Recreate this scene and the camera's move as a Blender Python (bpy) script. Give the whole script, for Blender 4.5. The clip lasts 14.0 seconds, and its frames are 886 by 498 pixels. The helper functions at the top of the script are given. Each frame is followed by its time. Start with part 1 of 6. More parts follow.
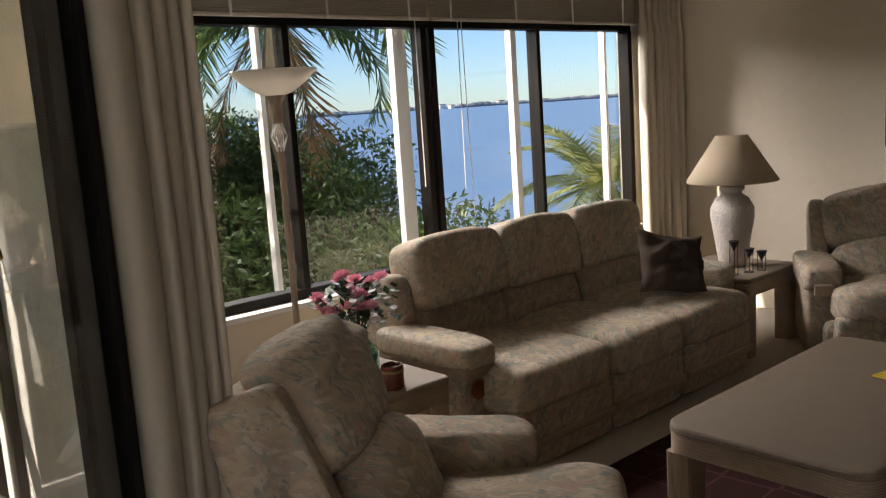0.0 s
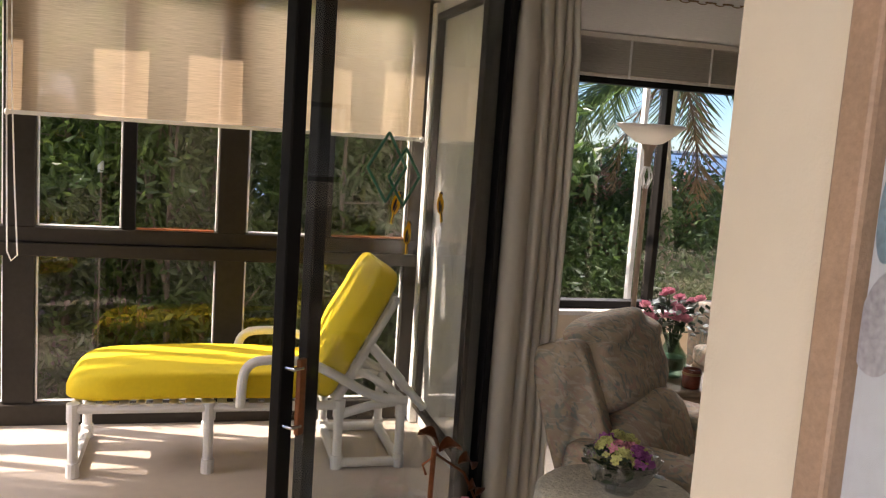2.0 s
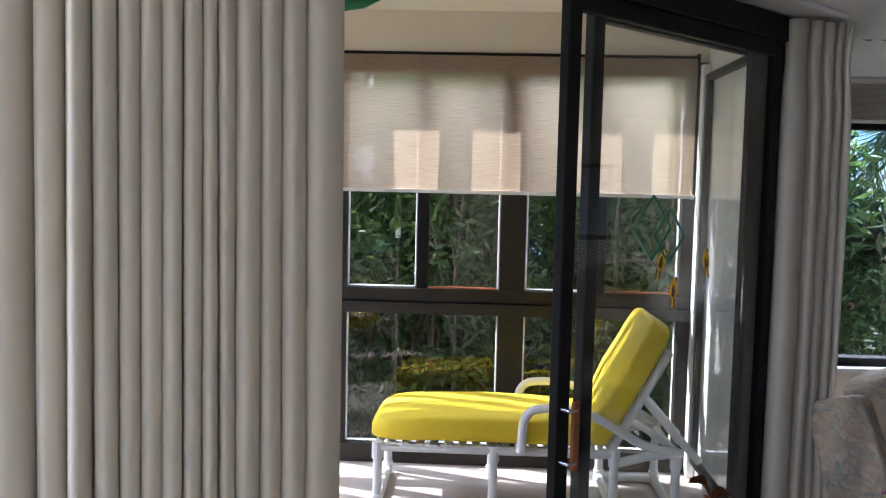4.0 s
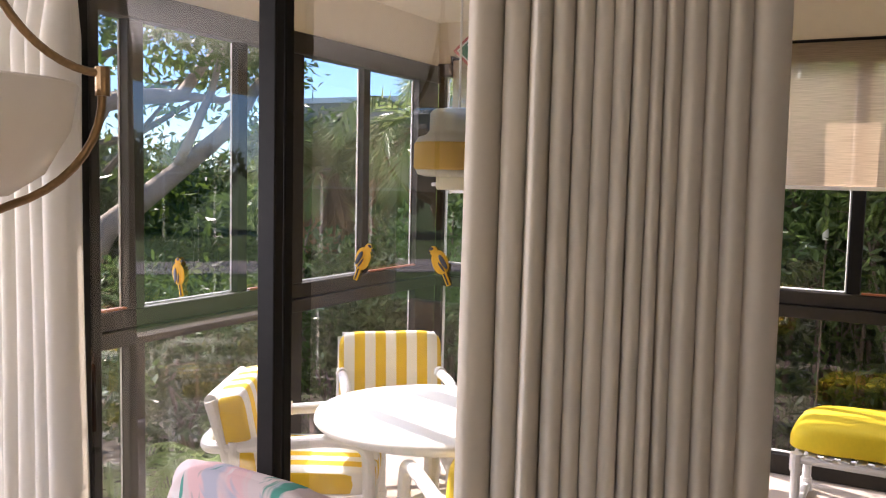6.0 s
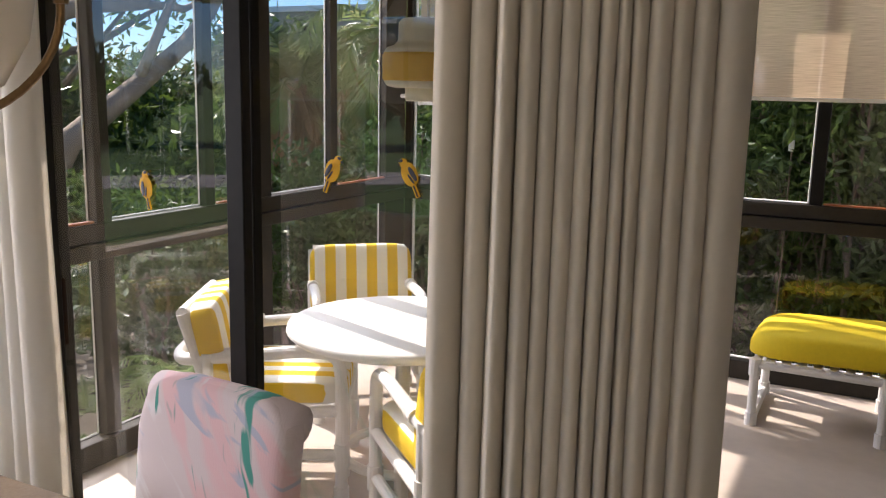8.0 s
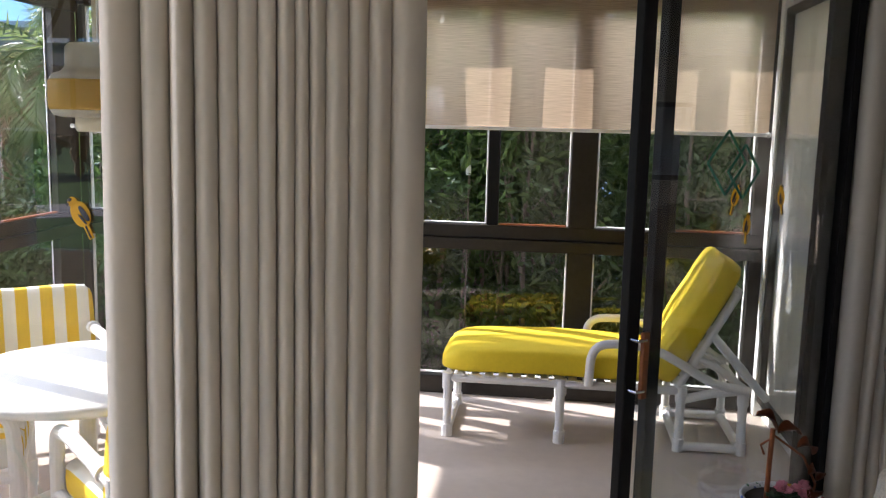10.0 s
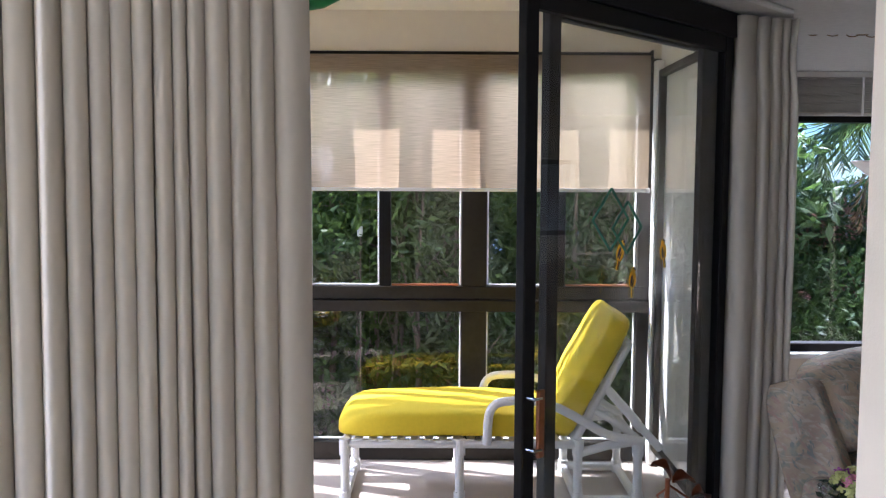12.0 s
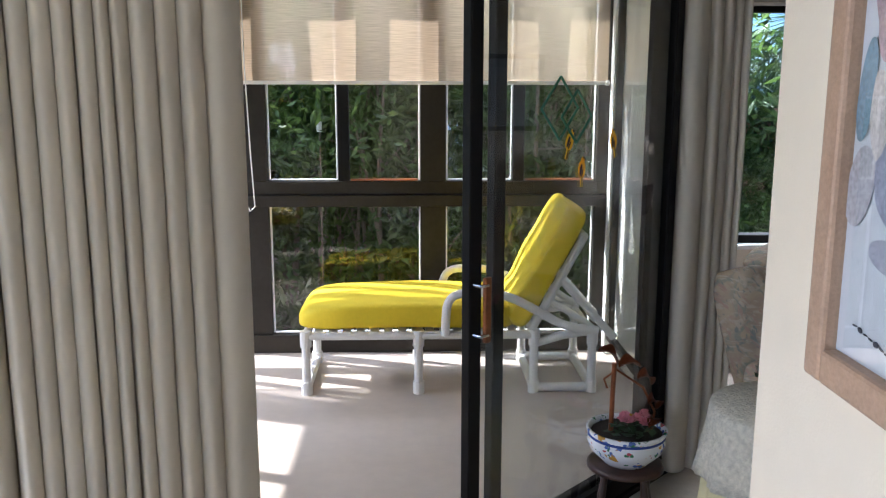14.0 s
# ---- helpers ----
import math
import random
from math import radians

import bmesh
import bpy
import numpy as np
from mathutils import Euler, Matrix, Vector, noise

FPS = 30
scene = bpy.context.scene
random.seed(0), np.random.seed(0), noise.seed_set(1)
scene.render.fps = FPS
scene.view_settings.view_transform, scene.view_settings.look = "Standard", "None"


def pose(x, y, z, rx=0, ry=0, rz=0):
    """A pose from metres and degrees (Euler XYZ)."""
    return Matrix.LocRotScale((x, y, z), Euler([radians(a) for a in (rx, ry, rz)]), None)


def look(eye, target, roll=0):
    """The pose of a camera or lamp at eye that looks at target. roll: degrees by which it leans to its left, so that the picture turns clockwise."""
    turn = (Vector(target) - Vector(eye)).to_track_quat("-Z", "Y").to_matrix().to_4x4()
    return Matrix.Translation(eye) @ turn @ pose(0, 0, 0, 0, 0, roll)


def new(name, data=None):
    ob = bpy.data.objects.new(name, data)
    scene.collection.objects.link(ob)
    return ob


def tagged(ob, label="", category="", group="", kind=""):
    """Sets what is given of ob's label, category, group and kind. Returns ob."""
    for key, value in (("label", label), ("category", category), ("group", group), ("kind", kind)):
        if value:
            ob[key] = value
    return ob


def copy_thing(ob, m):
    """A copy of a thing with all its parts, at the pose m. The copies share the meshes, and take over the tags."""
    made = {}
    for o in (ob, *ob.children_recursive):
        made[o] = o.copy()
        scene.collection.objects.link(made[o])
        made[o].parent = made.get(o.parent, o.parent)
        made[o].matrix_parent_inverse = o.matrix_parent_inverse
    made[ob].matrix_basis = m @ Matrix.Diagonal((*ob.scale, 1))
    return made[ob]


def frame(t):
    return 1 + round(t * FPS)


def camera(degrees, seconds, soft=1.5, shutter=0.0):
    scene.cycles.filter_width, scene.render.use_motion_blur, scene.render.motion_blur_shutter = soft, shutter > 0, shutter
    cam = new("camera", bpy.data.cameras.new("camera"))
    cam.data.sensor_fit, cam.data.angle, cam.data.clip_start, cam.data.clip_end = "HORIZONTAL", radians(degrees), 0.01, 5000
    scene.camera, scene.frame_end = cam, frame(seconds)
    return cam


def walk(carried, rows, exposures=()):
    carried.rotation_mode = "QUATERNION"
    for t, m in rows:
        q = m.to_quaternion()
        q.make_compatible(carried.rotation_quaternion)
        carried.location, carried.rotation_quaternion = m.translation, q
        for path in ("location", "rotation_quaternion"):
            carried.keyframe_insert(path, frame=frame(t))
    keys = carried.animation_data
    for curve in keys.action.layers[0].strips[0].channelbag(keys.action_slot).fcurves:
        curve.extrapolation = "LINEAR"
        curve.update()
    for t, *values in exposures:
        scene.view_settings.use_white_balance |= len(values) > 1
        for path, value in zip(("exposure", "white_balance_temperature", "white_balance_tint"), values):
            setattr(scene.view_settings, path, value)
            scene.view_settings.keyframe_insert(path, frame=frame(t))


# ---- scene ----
cam = camera(53.9, 14.0, 1.2)
PATH = [
    (0, (0.048, 1.13, 1.636), (1.364, 2.600, 1.317), -3.8),
    (0.5, (-0.032, 0.940, 1.630), (1.262, 2.408, 1.232), -2.6),
    (1, (-0.174, 0.620, 1.656), (0.867, 2.298, 1.323), 0.3),
    (1.5, (-0.313, 0.318, 1.696), (0.514, 2.12, 1.435), 2.2),
    (2, (-0.293, 0.002, 1.702), (0.247, 1.911, 1.448), 4.0),
    (4.3, (-0.323, -0.292, 1.737), (-0.527, 1.693, 1.591), 0.6),
    (4.5, (-0.335, -0.298, 1.738), (-0.635, 1.674, 1.591), 0.3),
    (5, (-0.346, -0.328, 1.738), (-0.892, 1.59, 1.587), 0.8),
    (5.5, (-0.327, -0.377, 1.693), (-1.122, 1.452, 1.533), 1.1),
    (6, (-0.353, -0.373, 1.692), (-1.311, 1.375, 1.527), 1.3),
    (6.5, (-0.362, -0.37, 1.688), (-1.399, 1.33, 1.508), 0.9),
    (7, (-0.359, -0.379, 1.691), (-1.383, 1.328, 1.487), 1.4),
    (7.5, (-0.355, -0.391, 1.694), (-1.333, 1.337, 1.449), 1.5),
    (8, (-0.346, -0.385, 1.691), (-1.227, 1.374, 1.33), 1.3),
    (8.5, (-0.332, -0.374, 1.678), (-1.051, 1.437, 1.23), 0.7),
    (9, (-0.342, -0.369, 1.684), (-0.857, 1.508, 1.226), 0.8),
    (11.3, (-0.316, -0.356, 1.734), (-0.376, 1.642, 1.656), 0.7),
    (11.5, (-0.327, -0.345, 1.733), (-0.366, 1.653, 1.65), 0.4),
    (12, (-0.326, -0.34, 1.723), (-0.32, 1.654, 1.57), 0.3),
    (12.5, (-0.284, -0.355, 1.704), (-0.257, 1.623, 1.406), 0.8),
    (13, (-0.276, -0.358, 1.686), (-0.231, 1.598, 1.272), 0.3),
    (13.5, (-0.273, -0.356, 1.681), (-0.176, 1.599, 1.266), -0.0),
    (14, (-0.251, -0.35, 1.69), (-0.18, 1.612, 1.311), 0.1),
]
walk(cam, [(t, look(eye, target, roll)) for t, eye, target, roll in PATH],
     exposures=[(0.0, 1.65, 7200, 19), (0.5, 1.8, 7200, 22), (1.0, 1.9, 7700, 22), (1.5, 1.8, 8300, 25), (2.0, 2.05, 7100, 23), (4.5, 2.25, 5350, 18), (5.0, 2.1, 5600, 22), (5.5, 2.1, 6100, 26), (6.5, 1.75, 6600, 26), (8.5, 1.5, 6400, 19), (9.2, 1.6, 6200, 18), (11.5, 2.4, 5400, 22), (14.0, 2.3, 5550, 15)])

# ---- world, sun, exposure ----
SUN_TRAVEL = Vector((0.94 * math.cos(radians(40)), -0.34 * math.cos(radians(40)), -math.sin(radians(40))))
world = bpy.data.worlds.new("sky")
scene.world = world
world.use_nodes = True
_n = world.node_tree.nodes
_sky = _n.new("ShaderNodeTexSky")
_sky.sky_type, _sky.sun_disc = "NISHITA", False
_sky.sun_elevation, _sky.sun_rotation = radians(40), math.atan2(-0.94, 0.34)
_sky.dust_density, _sky.ozone_density = 0.1, 2.0
_n["Background"].inputs[1].default_value = 0.05
_tint = _n.new("ShaderNodeMix")
_tint.data_type, _tint.blend_type = "RGBA", "MULTIPLY"
_tint.inputs[0].default_value, _tint.inputs[7].default_value = 1.0, (0.58, 0.84, 1.22, 1)
world.node_tree.links.new(_sky.outputs[0], _tint.inputs[6])
world.node_tree.links.new(_tint.outputs[2], _n["Background"].inputs[0])
sun = new("sun", bpy.data.lights.new("sun", "SUN"))
sun.data.energy, sun.data.angle, sun.data.color = 3.2, radians(0.6), (1.0, 0.93, 0.82)
sun.matrix_world = look((-20, 8, 20), Vector((-20, 8, 20)) + SUN_TRAVEL)


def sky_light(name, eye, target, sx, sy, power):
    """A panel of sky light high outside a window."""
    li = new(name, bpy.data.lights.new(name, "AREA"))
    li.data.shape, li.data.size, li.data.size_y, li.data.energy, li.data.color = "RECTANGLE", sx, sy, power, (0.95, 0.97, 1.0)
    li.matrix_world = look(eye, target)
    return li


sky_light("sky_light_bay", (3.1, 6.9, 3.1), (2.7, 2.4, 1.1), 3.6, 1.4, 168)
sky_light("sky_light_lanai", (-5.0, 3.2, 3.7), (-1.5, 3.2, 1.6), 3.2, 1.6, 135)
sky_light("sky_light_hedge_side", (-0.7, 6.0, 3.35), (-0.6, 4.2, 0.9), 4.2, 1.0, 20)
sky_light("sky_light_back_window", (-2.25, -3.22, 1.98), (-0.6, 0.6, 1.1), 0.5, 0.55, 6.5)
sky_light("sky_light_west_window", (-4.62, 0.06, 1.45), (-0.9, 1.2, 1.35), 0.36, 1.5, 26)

# ---- helpers of this scene ----
def mat(name, color, rough=0.6, metal=0.0, noise_scale=0.0, amount=0.15, bump=0.0, bump_scale=60.0, color2=None, trans=0.0, spec=0.5):
    """Principled material with colour variation at two scales and fine relief."""
    m = bpy.data.materials.new(name)
    m.use_nodes = True
    nt = m.node_tree
    b = nt.nodes["Principled BSDF"]
    b.inputs["Roughness"].default_value, b.inputs["Metallic"].default_value = rough, metal
    b.inputs["Specular IOR Level"].default_value = spec
    c = (*color, 1)
    b.inputs["Base Color"].default_value = c
    tc = nt.nodes.new("ShaderNodeTexCoord")
    if noise_scale:
        n1, n2 = nt.nodes.new("ShaderNodeTexNoise"), nt.nodes.new("ShaderNodeTexNoise")
        n1.inputs["Scale"].default_value, n2.inputs["Scale"].default_value = noise_scale, noise_scale * 11
        n1.inputs["Detail"].default_value = n2.inputs["Detail"].default_value = 5
        add = nt.nodes.new("ShaderNodeMath")
        add.operation = "ADD"
        ramp = nt.nodes.new("ShaderNodeValToRGB")
        half = nt.nodes.new("ShaderNodeMath")
        half.operation = "MULTIPLY"
        half.inputs[1].default_value = 0.5
        dark = color2 or tuple(v * (1 - amount) for v in color)
        ramp.color_ramp.elements[0].position, ramp.color_ramp.elements[1].position = 0.36, 0.64
        ramp.color_ramp.elements[0].color, ramp.color_ramp.elements[1].color = (*dark, 1), c
        for n in (n1, n2):
            nt.links.new(tc.outputs["Object"], n.inputs["Vector"])
        nt.links.new(n1.outputs["Fac"], add.inputs[0])
        nt.links.new(n2.outputs["Fac"], add.inputs[1])
        nt.links.new(add.outputs[0], half.inputs[0])
        nt.links.new(half.outputs[0], ramp.inputs[0])
        nt.links.new(ramp.outputs[0], b.inputs["Base Color"])
    if bump:
        n3, bp = nt.nodes.new("ShaderNodeTexNoise"), nt.nodes.new("ShaderNodeBump")
        n3.inputs["Scale"].default_value, n3.inputs["Detail"].default_value = bump_scale, 4
        bp.inputs["Strength"].default_value, bp.inputs["Distance"].default_value = bump, 0.01
        nt.links.new(tc.outputs["Object"], n3.inputs["Vector"])
        nt.links.new(n3.outputs["Fac"], bp.inputs["Height"])
        nt.links.new(bp.outputs[0], b.inputs["Normal"])
    if trans:
        out = nt.nodes["Material Output"]
        tr, mx = nt.nodes.new("ShaderNodeBsdfTranslucent"), nt.nodes.new("ShaderNodeMixShader")
        tr.inputs[0].default_value = c
        mx.inputs[0].default_value = trans
        nt.links.new(b.outputs[0], mx.inputs[1])
        nt.links.new(tr.outputs[0], mx.inputs[2])
        nt.links.new(mx.outputs[0], out.inputs[0])
    return m


def glass_mat(name, tint=(0.95, 0.97, 0.96), base=0.03, top=0.75):
    """Clear thin glass: see-through, with gloss that grows towards grazing angles."""
    m = bpy.data.materials.new(name)
    m.use_nodes = True
    nt = m.node_tree
    nt.nodes.clear()
    out, mx = nt.nodes.new("ShaderNodeOutputMaterial"), nt.nodes.new("ShaderNodeMixShader")
    tp, gl, lw = nt.nodes.new("ShaderNodeBsdfTransparent"), nt.nodes.new("ShaderNodeBsdfGlossy"), nt.nodes.new("ShaderNodeLayerWeight")
    pw, ma = nt.nodes.new("ShaderNodeMath"), nt.nodes.new("ShaderNodeMath")
    pw.operation, ma.operation = "POWER", "MULTIPLY_ADD"
    pw.inputs[1].default_value = 4.0
    ma.inputs[1].default_value, ma.inputs[2].default_value = top, base
    lw.inputs["Blend"].default_value = 0.5
    tp.inputs[0].default_value = (*tint, 1)
    gl.inputs["Roughness"].default_value = 0.0
    nt.links.new(lw.outputs["Facing"], pw.inputs[0])
    nt.links.new(pw.outputs[0], ma.inputs[0])
    nt.links.new(ma.outputs[0], mx.inputs[0])
    nt.links.new(tp.outputs[0], mx.inputs[1])
    nt.links.new(gl.outputs[0], mx.inputs[2])
    nt.links.new(mx.outputs[0], out.inputs[0])
    return m


def sheet(p, q):
    """An upright rectangle between two corners, p low and q high."""
    bm = bmesh.new()
    (x0, y0, z0), (x1, y1, z1) = p, q
    bm.faces.new([bm.verts.new(c) for c in ((x0, y0, z0), (x1, y1, z0), (x1, y1, z1), (x0, y0, z1))])
    return bm


def ob_from(name, bm, material, parent=None, label="", smooth=False):
    me = bpy.data.meshes.new(name)
    bmesh.ops.recalc_face_normals(bm, faces=bm.faces)
    bm.to_mesh(me)
    bm.free()
    if smooth:
        for p in me.polygons:
            p.use_smooth = True
    me.materials.append(material)
    ob = new(name, me)
    if parent:
        ob.parent = parent
    if label:
        ob["label"] = label
    return ob


def part(name, bm, material, parent, label="", smooth=False):
    return ob_from(name, bm, material, parent, label, smooth)


def thing(name, label, category, m=None, group="", kind=""):
    e = tagged(new(name), label, category, group, kind)
    if m:
        e.matrix_basis = m
    return e


def box(x0, x1, y0, y1, z0, z1, bevel=0.0, bm=None, m=None, seg=2):
    bm2 = bmesh.new()
    bmesh.ops.create_cube(bm2, size=1, matrix=Matrix.Translation(((x0 + x1) / 2, (y0 + y1) / 2, (z0 + z1) / 2)) @ Matrix.Diagonal((x1 - x0, y1 - y0, z1 - z0, 1)))
    if bevel:
        bmesh.ops.bevel(bm2, geom=bm2.edges, offset=bevel, segments=seg, affect="EDGES", profile=0.5)
    if m:
        bmesh.ops.transform(bm2, matrix=m, verts=bm2.verts)
    if bm is None:
        return bm2
    me = bpy.data.meshes.new("tmp")
    bm2.to_mesh(me)
    bm2.free()
    bm.from_mesh(me)
    bpy.data.meshes.remove(me)
    return bm


def tube(pts, r, seg=10, bm=None, closed=False):
    """A round tube along points, with capped ends; r may be a list."""
    bm = bm or bmesh.new()
    pts = [Vector(p) for p in pts]
    rs = r if isinstance(r, (list, tuple)) else [r] * len(pts)
    rings, side = [], None
    for i, p in enumerate(pts):
        a, b = (pts[(i - 1) % len(pts)], pts[(i + 1) % len(pts)]) if closed else (pts[max(i - 1, 0)], pts[min(i + 1, len(pts) - 1)])
        d = (b - a).normalized()
        if side is None:
            side = d.cross(Vector((0, 0, 1)) if abs(d.z) < 0.9 else Vector((1, 0, 0))).normalized()
        else:
            side = (side - d * side.dot(d)).normalized()
        up = d.cross(side)
        rings.append([bm.verts.new(p + rs[i] * (math.cos(2 * math.pi * k / seg) * side + math.sin(2 * math.pi * k / seg) * up)) for k in range(seg)])
    n = len(rings)
    for i in range(n if closed else n - 1):
        for k in range(seg):
            bm.faces.new((rings[i][k], rings[i][(k + 1) % seg], rings[(i + 1) % n][(k + 1) % seg], rings[(i + 1) % n][k]))
    if not closed:
        bm.faces.new(rings[0][::-1])
        bm.faces.new(rings[-1])
    return bm


def arc(c, r, a0, a1, n, ux, uy):
    return [Vector(c) + r * (math.cos(radians(a0 + (a1 - a0) * i / n)) * Vector(ux) + math.sin(radians(a0 + (a1 - a0) * i / n)) * Vector(uy)) for i in range(n + 1)]


def rounded(pts, r, n=5):
    """The polyline with its inner corners rounded."""
    pts = [Vector(p) for p in pts]
    out = [pts[0]]
    for a, b, c in zip(pts, pts[1:], pts[2:]):
        u, v = (a - b).normalized(), (c - b).normalized()
        p, q = b + u * min(r, (a - b).length * 0.45), b + v * min(r, (c - b).length * 0.45)
        for i in range(n + 1):
            t = i / n
            out.append((1 - t) ** 2 * p + 2 * t * (1 - t) * b + t * t * q)
    return out + [pts[-1]]


def lathe(profile, seg=32, bm=None, c=(0, 0, 0), wobble=None):
    bm = bm or bmesh.new()
    rings = []
    for r, z in profile:
        ring = []
        for k in range(seg):
            a = 2 * math.pi * k / seg
            rr = r * (1 + (wobble(a, z) if wobble else 0))
            ring.append(bm.verts.new((c[0] + rr * math.cos(a), c[1] + rr * math.sin(a), c[2] + z)))
        rings.append(ring)
    for a, b in zip(rings, rings[1:]):
        for k in range(seg):
            bm.faces.new((a[k], a[(k + 1) % seg], b[(k + 1) % seg], b[k]))
    if profile[0][0] > 1e-4:
        bm.faces.new(rings[0][::-1])
    if profile[-1][0] > 1e-4:
        bm.faces.new(rings[-1])
    return bm


def pillow(cx, cy, cz, sx, sy, sz, e=0.35, n=18, wrinkle=0.0, scale=6.0, seed=0, m=None, bm=None, tuft=None):
    """A soft rounded block (superellipsoid) with wrinkles."""
    bm = bm or bmesh.new()
    f = lambda w, p: math.copysign(abs(w) ** p, w)  # noqa: E731
    rings = []
    nu, nv = n * 2, n
    for j in range(nv + 1):
        v = -math.pi / 2 + math.pi * j / nv
        ring = []
        for i in range(nu):
            u = 2 * math.pi * i / nu
            p = Vector((sx / 2 * f(math.cos(v), e) * f(math.cos(u), e), sy / 2 * f(math.cos(v), e) * f(math.sin(u), e), sz / 2 * f(math.sin(v), e)))
            if wrinkle:
                q = p * scale + Vector((seed * 7.3, seed * 3.1, seed))
                p *= 1 + wrinkle * (noise.noise(q) + 0.5 * noise.noise(q * 2.3))
            if tuft:
                p = tuft(p)
            p = Vector((cx, cy, cz)) + p
            ring.append(bm.verts.new(m @ p if m else p))
        rings.append(ring)
    for a, b in zip(rings, rings[1:]):
        for i in range(nu):
            bm.faces.new((a[i], a[(i + 1) % nu], b[(i + 1) % nu], b[i]))
    bmesh.ops.remove_doubles(bm, verts=bm.verts, dist=1e-5)
    return bm


def from_arrays(name, v, f, material, parent=None, label=""):
    me = bpy.data.meshes.new(name)
    me.from_pydata(v, [], f)
    me.materials.append(material)
    ob = new(name, me)
    if parent:
        ob.parent = parent
    if label:
        ob["label"] = label
    return ob


def leaf_cloud(name, blobs, count, size, material, parent=None, seed=1, label="", shell=0.55, thin=0.4):
    """Many small folded leaves scattered in the outer part of the blobs (x, y, z, rx, ry, rz)."""
    rng = np.random.default_rng(seed)
    vol = np.array([b[3] * b[4] * b[5] for b in blobs]) ** 0.75
    pick = rng.choice(len(blobs), count, p=vol / vol.sum())
    bl = np.array(blobs)[pick]
    d = rng.normal(size=(count, 3))
    d /= np.linalg.norm(d, axis=1)[:, None]
    rad = shell + (1 - shell) * rng.random(count) ** 0.6
    # clumps: push leaves towards random twigs
    c = bl[:, :3] + d * rad[:, None] * bl[:, 3:] * (0.82 + 0.36 * rng.random((count, 1)))
    a = rng.normal(size=(count, 3)) + d * 0.6
    a /= np.linalg.norm(a, axis=1)[:, None]
    b = np.cross(a, rng.normal(size=(count, 3)))
    b /= np.linalg.norm(b, axis=1)[:, None]
    s = size * (0.6 + 0.8 * rng.random((count, 1)))
    up = np.cross(a, b)
    p0, p1, p2, p3 = c - a * s, c + b * s * thin + up * s * 0.12, c + a * s, c - b * s * thin + up * s * 0.12
    v = np.stack([p0, p1, p2, p3], 1).reshape(-1, 3)
    i = np.arange(count) * 4
    f = np.concatenate([np.stack([i, i + 1, i + 2], 1), np.stack([i, i + 2, i + 3], 1)])
    return from_arrays(name, v.tolist(), f.tolist(), material, parent, label)


# ---- materials ----
M_WALL = mat("cream_wall_paint", (0.74, 0.66, 0.53), 0.75, noise_scale=1.2, amount=0.05, bump=0.08, bump_scale=220)
M_CEIL = mat("popcorn_ceiling", (0.78, 0.75, 0.70), 0.9, noise_scale=30, amount=0.12, bump=0.9, bump_scale=140)
M_LCEIL = mat("lanai_ceiling_paint", (0.78, 0.72, 0.58), 0.8, noise_scale=1.0, amount=0.04, bump=0.05, bump_scale=150)
M_CARPET = mat("cream_carpet", (0.64, 0.575, 0.475), 0.95, noise_scale=3, amount=0.12, bump=0.7, bump_scale=420, spec=0.1)
M_LFLOOR = mat("lanai_floor_finish", (0.50, 0.43, 0.36), 0.5, noise_scale=1.3, amount=0.10, bump=0.05, bump_scale=90)
M_BRONZE = mat("bronze_aluminium", (0.010, 0.009, 0.008), 0.5, metal=0.0, noise_scale=4, amount=0.25, spec=0.14)
M_BRONZE_L = mat("weathered_bronze_frame", (0.030, 0.025, 0.019), 0.5, noise_scale=3, amount=0.3, spec=0.25)
M_GLASS = glass_mat("window_glass", base=0.075)
M_DOORGLASS = glass_mat("door_glass", base=0.13)
M_DRAPE = mat("linen_drape", (0.70, 0.64, 0.53), 0.9, noise_scale=4, amount=0.05, bump=0.25, bump_scale=600, trans=0.2, spec=0.1)
M_SHEER = mat("white_drape", (0.80, 0.77, 0.70), 0.9, noise_scale=4, amount=0.04, bump=0.2, bump_scale=600, trans=0.45, spec=0.1)
M_WHITE = mat("white_trim", (0.80, 0.79, 0.76), 0.5, noise_scale=2, amount=0.05)
M_PVC = mat("white_pvc_pipe", (0.78, 0.77, 0.74), 0.32, noise_scale=5, amount=0.05)
M_YELLOW = mat("yellow_canvas", (0.80, 0.60, 0.01), 0.7, noise_scale=5, amount=0.08, bump=0.2, bump_scale=500)
M_ORANGE = mat("orange_wood_grip", (0.30, 0.09, 0.02), 0.45, noise_scale=9, amount=0.4)
M_CHROME = mat("chrome", (0.6, 0.6, 0.6), 0.2, metal=1.0)
M_LEAF = mat("leaf_green", (0.08, 0.135, 0.03), 0.34, noise_scale=1.4, color2=(0.028, 0.062, 0.018), trans=0.35)
M_MULCH = mat("dry_leaf_mulch", (0.075, 0.054, 0.035), 0.95, noise_scale=2.5, color2=(0.03, 0.024, 0.017), bump=0.4, bump_scale=14)
M_HEDGE = mat("glossy_hedge_leaf", (0.11, 0.17, 0.04), 0.3, noise_scale=3.0, color2=(0.04, 0.085, 0.02), trans=0.45)
M_LEAF_L = mat("leaf_light_green", (0.14, 0.22, 0.03), 0.45, noise_scale=1.6, color2=(0.05, 0.10, 0.02), trans=0.3)
M_LEAF_PALM = mat("palm_leaf", (0.25, 0.33, 0.11), 0.42, noise_scale=2, color2=(0.11, 0.17, 0.05), trans=0.55)
